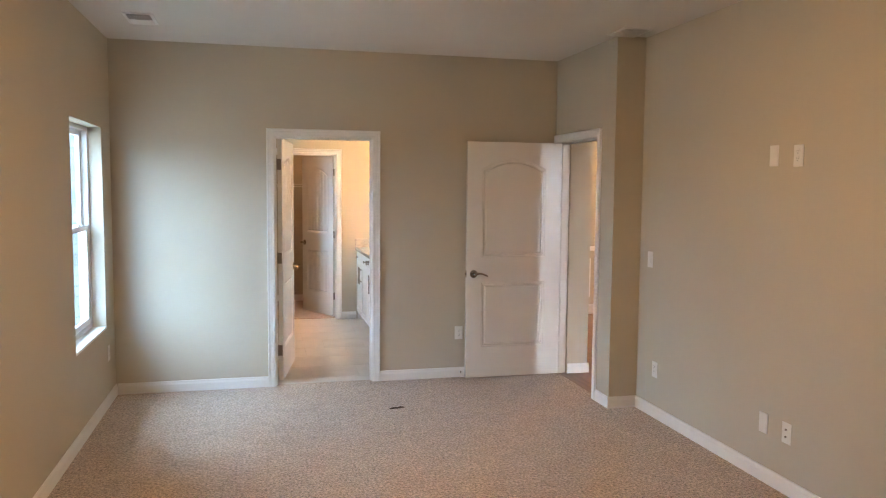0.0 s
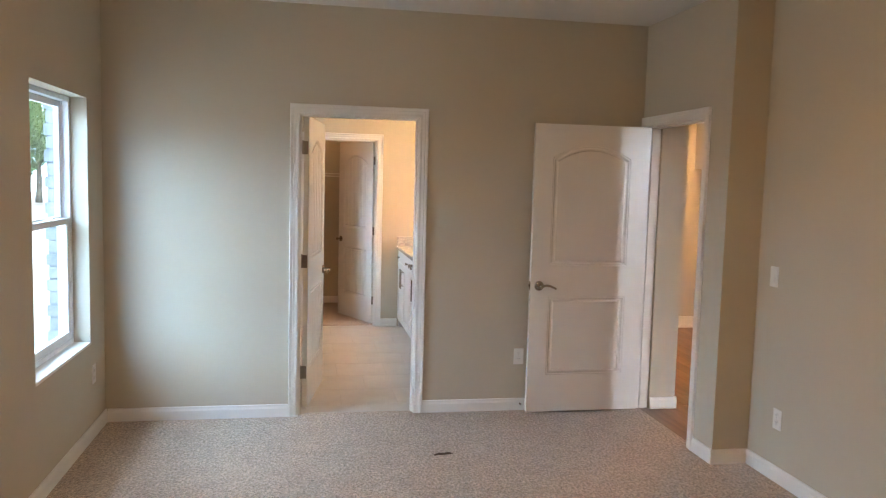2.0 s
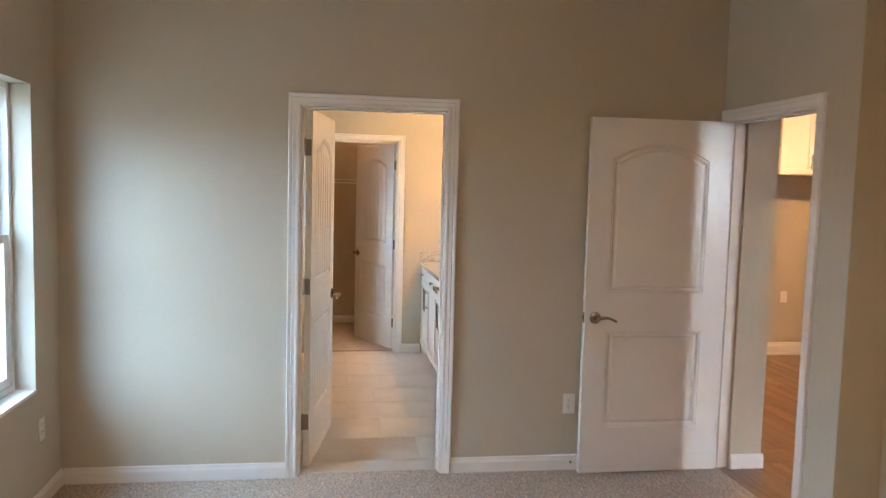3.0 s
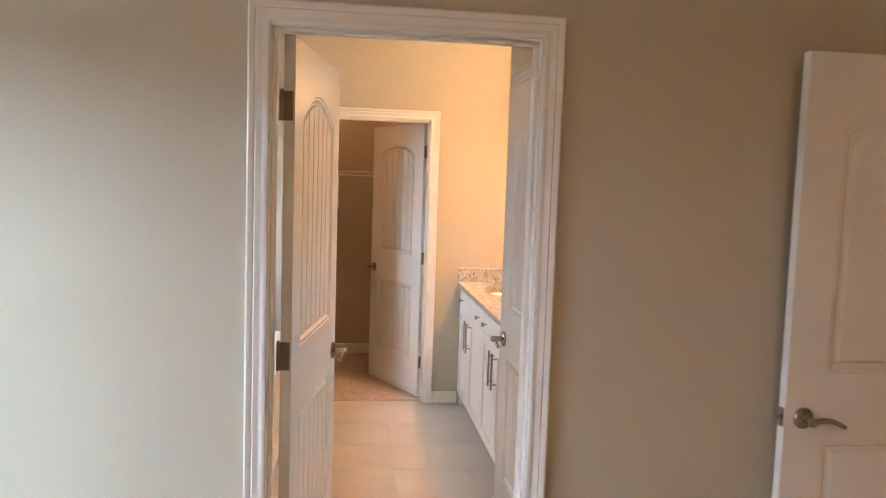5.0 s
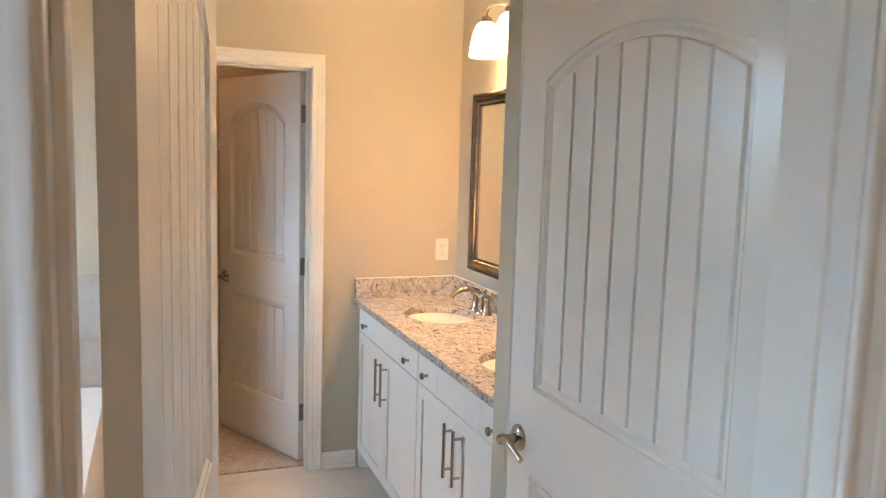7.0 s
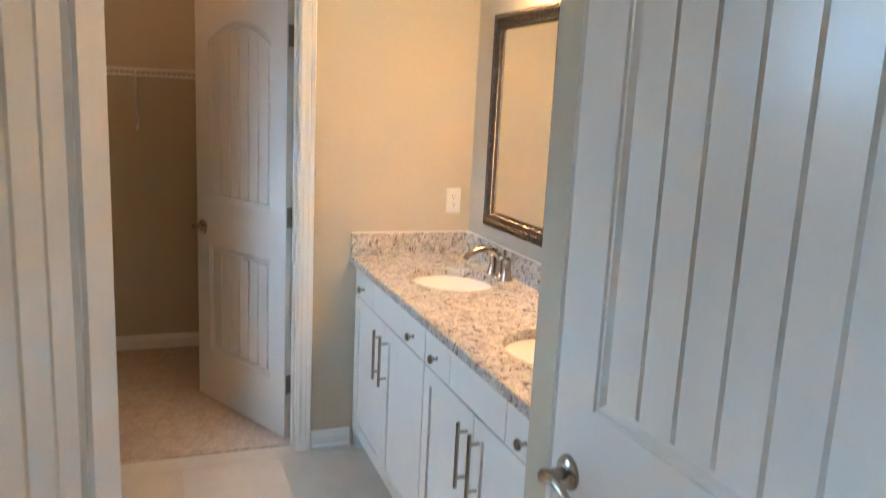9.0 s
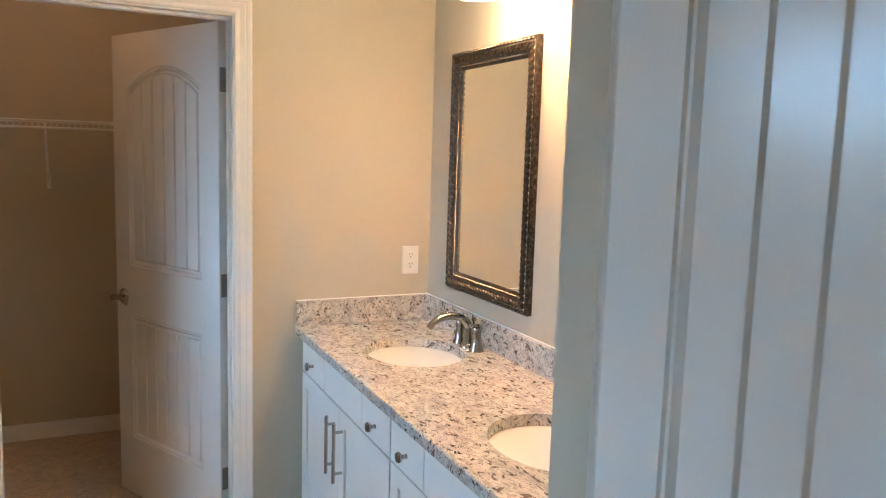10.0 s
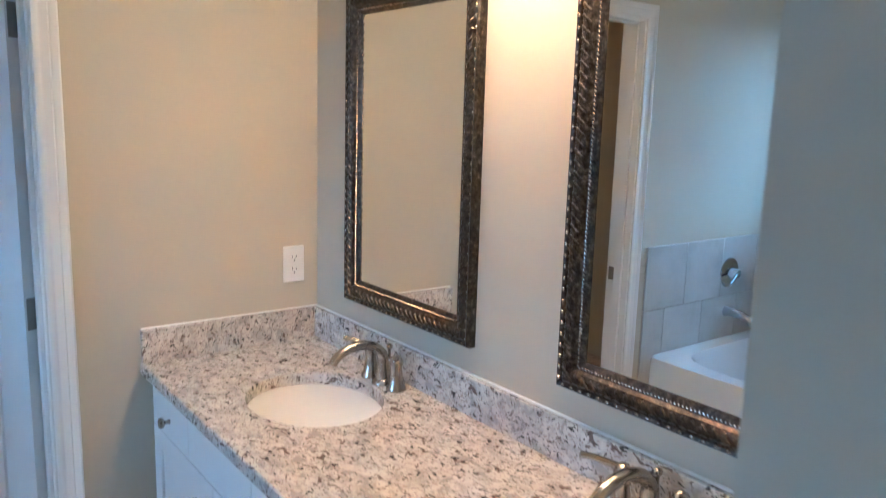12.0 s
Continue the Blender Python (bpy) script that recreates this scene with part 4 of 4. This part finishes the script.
# ---- hall ----
def upper_cabinet(x0, x1, z0, z1, y1):
    th = thing("wall_cabinet", "white shaker two-door wall cabinet above the hall floor", "cabinet")
    y0 = y1 - 0.32
    part("body", box((x0, y0, z0), (x1, y1 - 0.001, z1), 0.001), CABINET, th)
    mid = (x0 + x1) / 2
    for a, b, s in ((x0, mid, -1), (mid, x1, 1)):
        r = 0.055
        a, b = a + 0.002, b - 0.002
        d = part("door", ring_frame(a, b, z0, z1, r, lambda u, v, dd: (u, y0 - 0.0005 - dd, v)), CABINET, th)
        part("panel", box((a + r - 0.004, y0 - 0.011, z0 + r - 0.004), (b - r + 0.004, y0 - 0.001, z1 - r + 0.004)), CABINET, d)
        bm = bmesh.new()
        x = mid + s * 0.04
        sweep(bm, [(x, y0 - 0.05, z0 + 0.05), (x, y0 - 0.05, z0 + 0.19)], 0.006, 10)
        for z in (z0 + 0.075, z0 + 0.165):
            sweep(bm, [(x, y0 - 0.02, z), (x, y0 - 0.05, z)], 0.005, 8)
        part("bar_pull", bm, NICKEL, d, "satin nickel bar pull")


upper_cabinet(4.72, 5.42, 1.84, 2.48, 9.8)
wains = thing("wainscot", "white painted chair rail and panel moulding on the hall wall", "wainscot", None, "", "structure")
part("chair_rail", box((3.045, 9.775, 0.84), (4.50, 9.7995, 0.90), 0.006), TRIM, wains)
for x0 in (3.12, 3.82):
    bm = bmesh.new()
    x1, z0, z1 = x0 + 0.6, 0.22, 0.74
    for lo, hi in (((x0, z0), (x0 + 0.03, z1)), ((x1 - 0.03, z0), (x1, z1)), ((x0 + 0.03, z0), (x1 - 0.03, z0 + 0.03)), ((x0 + 0.03, z1 - 0.03), (x1 - 0.03, z1))):
        bm_box(bm, (lo[0], 9.785, lo[1]), (hi[0], 9.7995, hi[1]), 0.004)
    part("panel_moulding", bm, TRIM, wains)


def flush_light(label, x, y, r, mat):
    th = thing("ceiling_light", label, "ceiling light", pose(x, y, H))
    bm = bmesh.new()
    lathe(bm, [(r, 0.0), (r, -0.012), (r - 0.012, -0.02)], Matrix(), 32)
    part("rim", bm, NICKEL, th, "", True)
    bm = bmesh.new()
    lathe(bm, [(r - 0.014, -0.02), (r * 0.93, -0.04), (r * 0.7, -0.06), (r * 0.3, -0.07)], Matrix(), 32)
    part("diffuser", bm, mat, th, "lit white glass bowl", True)


# hall lamp out of view, added for the warm glow through the doorway
flush_light("unseen warm ceiling light added to light the hall", 4.6, 8.3, 0.19, HALLLAMP)
# never in view; set well south to brighten the south-facing walls
flush_light("lit flush ceiling light set out of view to fill the bedroom", 1.05, 3.5, 0.18, ROOMLAMP)
flush_light("lit flush ceiling light in the walk-in closet", 0.45, 10.75, 0.10, CLOSETLAMP)


# ---- outside: brick reveal and trees ----
setting("trim", boxes([((-1.15, YS - 0.12, -0.2), (-1.061, WIN[0] - 0.03, H)), ((-1.15, WIN[1] + 0.035, -0.2), (-1.061, BWIN[0], H)), ((-1.15, BWIN[1], -0.2), (-1.061, 12.0, H)), ((-1.15, WIN[0] - 0.03, -0.2), (-1.061, WIN[1] + 0.035, WIN[2] - 0.06)), ((-1.15, WIN[0] - 0.03, WIN[3] + 0.03), (-1.061, WIN[1] + 0.035, H)), ((-1.15, BWIN[0], -0.2), (-1.061, BWIN[1], BWIN[2])), ((-1.15, BWIN[0], BWIN[3]), (-1.061, BWIN[1], H))]), MORTAR, "mortar backing of the brick veneer", "brick wall")


def tree(x, y, h, seed):
    rnd = random.Random(seed)
    th = thing("tree", "leafy green deciduous tree beyond the yard", "tree", pose(x, y, -0.2), "trees beyond the window")
    bm = bmesh.new()
    sweep(bm, [(0, 0, 0), (0.05, 0.03, h * 0.25), (-0.03, 0.08, h * 0.5), (0.05, 0.02, h * 0.8)], [0.2, 0.15, 0.10, 0.03], 8)
    for k in range(9):
        a, z = rnd.uniform(0, 6.3), h * rnd.uniform(0.3, 0.7)
        r = h * rnd.uniform(0.18, 0.32)
        sweep(bm, [(0, 0, z), (r * 0.5 * math.cos(a), r * 0.5 * math.sin(a), z + r * 0.35), (r * math.cos(a), r * math.sin(a), z + r * 0.6)], [0.07, 0.04, 0.012], 6)
    part("trunk", bm, BARK, th)
    verts, faces = [], []
    lumps = [(Vector((rnd.gauss(0, 0.17) * h, rnd.gauss(0, 0.17) * h, h * rnd.uniform(0.38, 0.98))), h * rnd.uniform(0.06, 0.13)) for _ in range(36)]
    for _ in range(5200):
        c, r = rnd.choice(lumps)
        d = Vector((rnd.gauss(0, 1), rnd.gauss(0, 1), rnd.gauss(0, 1))).normalized() * r * rnd.uniform(0.5, 1.1)
        q = Euler((rnd.uniform(0, 6), rnd.uniform(0, 6), rnd.uniform(0, 6))).to_matrix()
        s = rnd.uniform(0.06, 0.13)
        b = len(verts)
        for p in ((-s, 0, 0), (0, -s * 0.5, 0.02), (s, 0, 0), (0, s * 0.5, 0.02)):
            verts.append(c + d + q @ Vector(p))
        faces.append((b, b + 1, b + 2, b + 3))
    me = bpy.data.meshes.new("crown")
    me.from_pydata(verts, [], faces)
    me.materials.append(LEAF)
    crown = new("crown", me)
    crown.parent = th
    tagged(crown, kind="stuff")


for i, (x, y, h) in enumerate(((-15.5, 47.0, 5.6), (-17.8, 49.0, 5.0), (-19.6, 47.5, 5.8), (-21.5, 51.0, 6.4), (-13.6, 50.0, 4.9), (-16.6, 46.5, 5.4), (-14.6, 48.0, 5.7), (-12.4, 47.0, 5.0), (-11.0, 49.0, 5.3), (-24.0, 49.0, 5.6))):
    tree(x, y, h, 11 + i)


# ---- pieces: tiles, planks, bricks ----
def tile_mesh(name, sx, sy, sz, mat, bevel=0.0015):
    return mesh_of(name, box((0, 0, 0), (sx, sy, sz), bevel), mat)


def clipped(me_cache, key, sx, sy, sz, mat):
    k = (key, round(sx, 3), round(sy, 3), round(sz, 3))
    if k not in me_cache:
        me_cache[k] = tile_mesh(key, sx, sy, sz, mat)
    return me_cache[k]


cache = {}
bath_floor = setting("floor_tiles", boxes([((XW, YN + 0.05, -0.03), (XB, YB + 0.06, -0.0010))]), FLOORGROUT, "grouted beige stone-look tile floor", "tile floor")
TS, J = 0.41, 0.0022
y, row = YN + 0.052, 0
rows_at = [8.73 + k * TS for k in range(-5, 4)]
for row, ya in enumerate(rows_at):
    y0, y1 = max(ya, YN + 0.052), min(ya + TS, YB + 0.058)
    if y1 - y0 < 0.03:
        continue
    for k in range(-6, 5):
        xa = 0.808 + k * TS + (TS / 2 if row % 2 else 0)
        x0, x1 = max(xa, XW), min(xa + TS, XB)
        if x1 - x0 < 0.03:
            continue
        shared("tile", clipped(cache, "tile", x1 - x0 - J, y1 - y0 - J, 0.0065, TILE), bath_floor, pose(x0 + J / 2, y0 + J / 2, -0.0065))

tub_wall = setting("wall_tile_surround", boxes([((XW + 0.001, YB - 0.004, 0.0), (0.185, YB - 0.0005, 1.055))]), GROUT, "grey tile surround behind the bathtub", "tile surround")
for r in range(4):
    for k in range(4):
        x0 = 0.185 - (k + 1) * 0.305 + (0.15 if r % 2 else 0)
        x1 = min(x0 + 0.305, 0.185)
        x0 = max(x0, XW + 0.001)
        z0 = 1.055 - (r + 1) * 0.305
        z1 = min(z0 + 0.305, 1.055)
        z0 = max(z0, 0.0)
        if x1 - x0 > 0.03 and z1 > z0:
            shared("tile", clipped(cache, "wall_tile", x1 - x0 - 0.003, 0.006, z1 - z0 - 0.003, WALLTILE), tub_wall, pose(x0 + 0.0015, YB - 0.0102, z0 + 0.0015))

hall_floor = setting("floor_hall", boxes([((3.058, 3.2, -0.03), (7.0, 5.84, -0.009)), ((2.768, 5.84, -0.03), (7.0, 9.8, -0.009))]), GROUT, "brown wood-plank hall floor", "wood floor")
rnd = random.Random(5)
pw, pl = 0.125, 1.2
cells = []
for c in range(int(4.25 / pw)):
    x0 = 2.768 + c * pw
    ya = 3.2 - rnd.uniform(0, pl)
    while ya < 9.8:
        y0, y1 = max(ya, 3.2 if x0 > 3.06 else 5.84), min(ya + pl, 9.8)
        lo_x = x0
        if y1 - y0 > 0.05 and not (x0 + pw < 2.831 and (y1 < 6.02 or y0 > 6.82)):
            cells.append((lo_x, y0, y1))
        ya += pl
for x0, y0, y1 in cells:
    shared("plank", clipped(cache, "floor_plank", pw - 0.0015, round(y1 - y0, 2) - 0.002, 0.009, PLANKWOOD), hall_floor, pose(x0, y0, -0.009))

brick_wall = setting("wall_brick_reveal", boxes([((-1.168, WIN[1] + 0.013, 0.2), (-1.112, WIN[1] + 0.034, 2.5))]), MORTAR, "grey brick reveal beside the window", "brick wall")
for k in range(28):
    long = k % 2
    shared("brick", clipped(cache, "brick", 0.068 if long else 0.056, 0.026, 0.067, BRICK), brick_wall, pose(-1.183 if long else -1.171, WIN[1] + (0.003 if long else 0.006), 0.22 + k * 0.077))
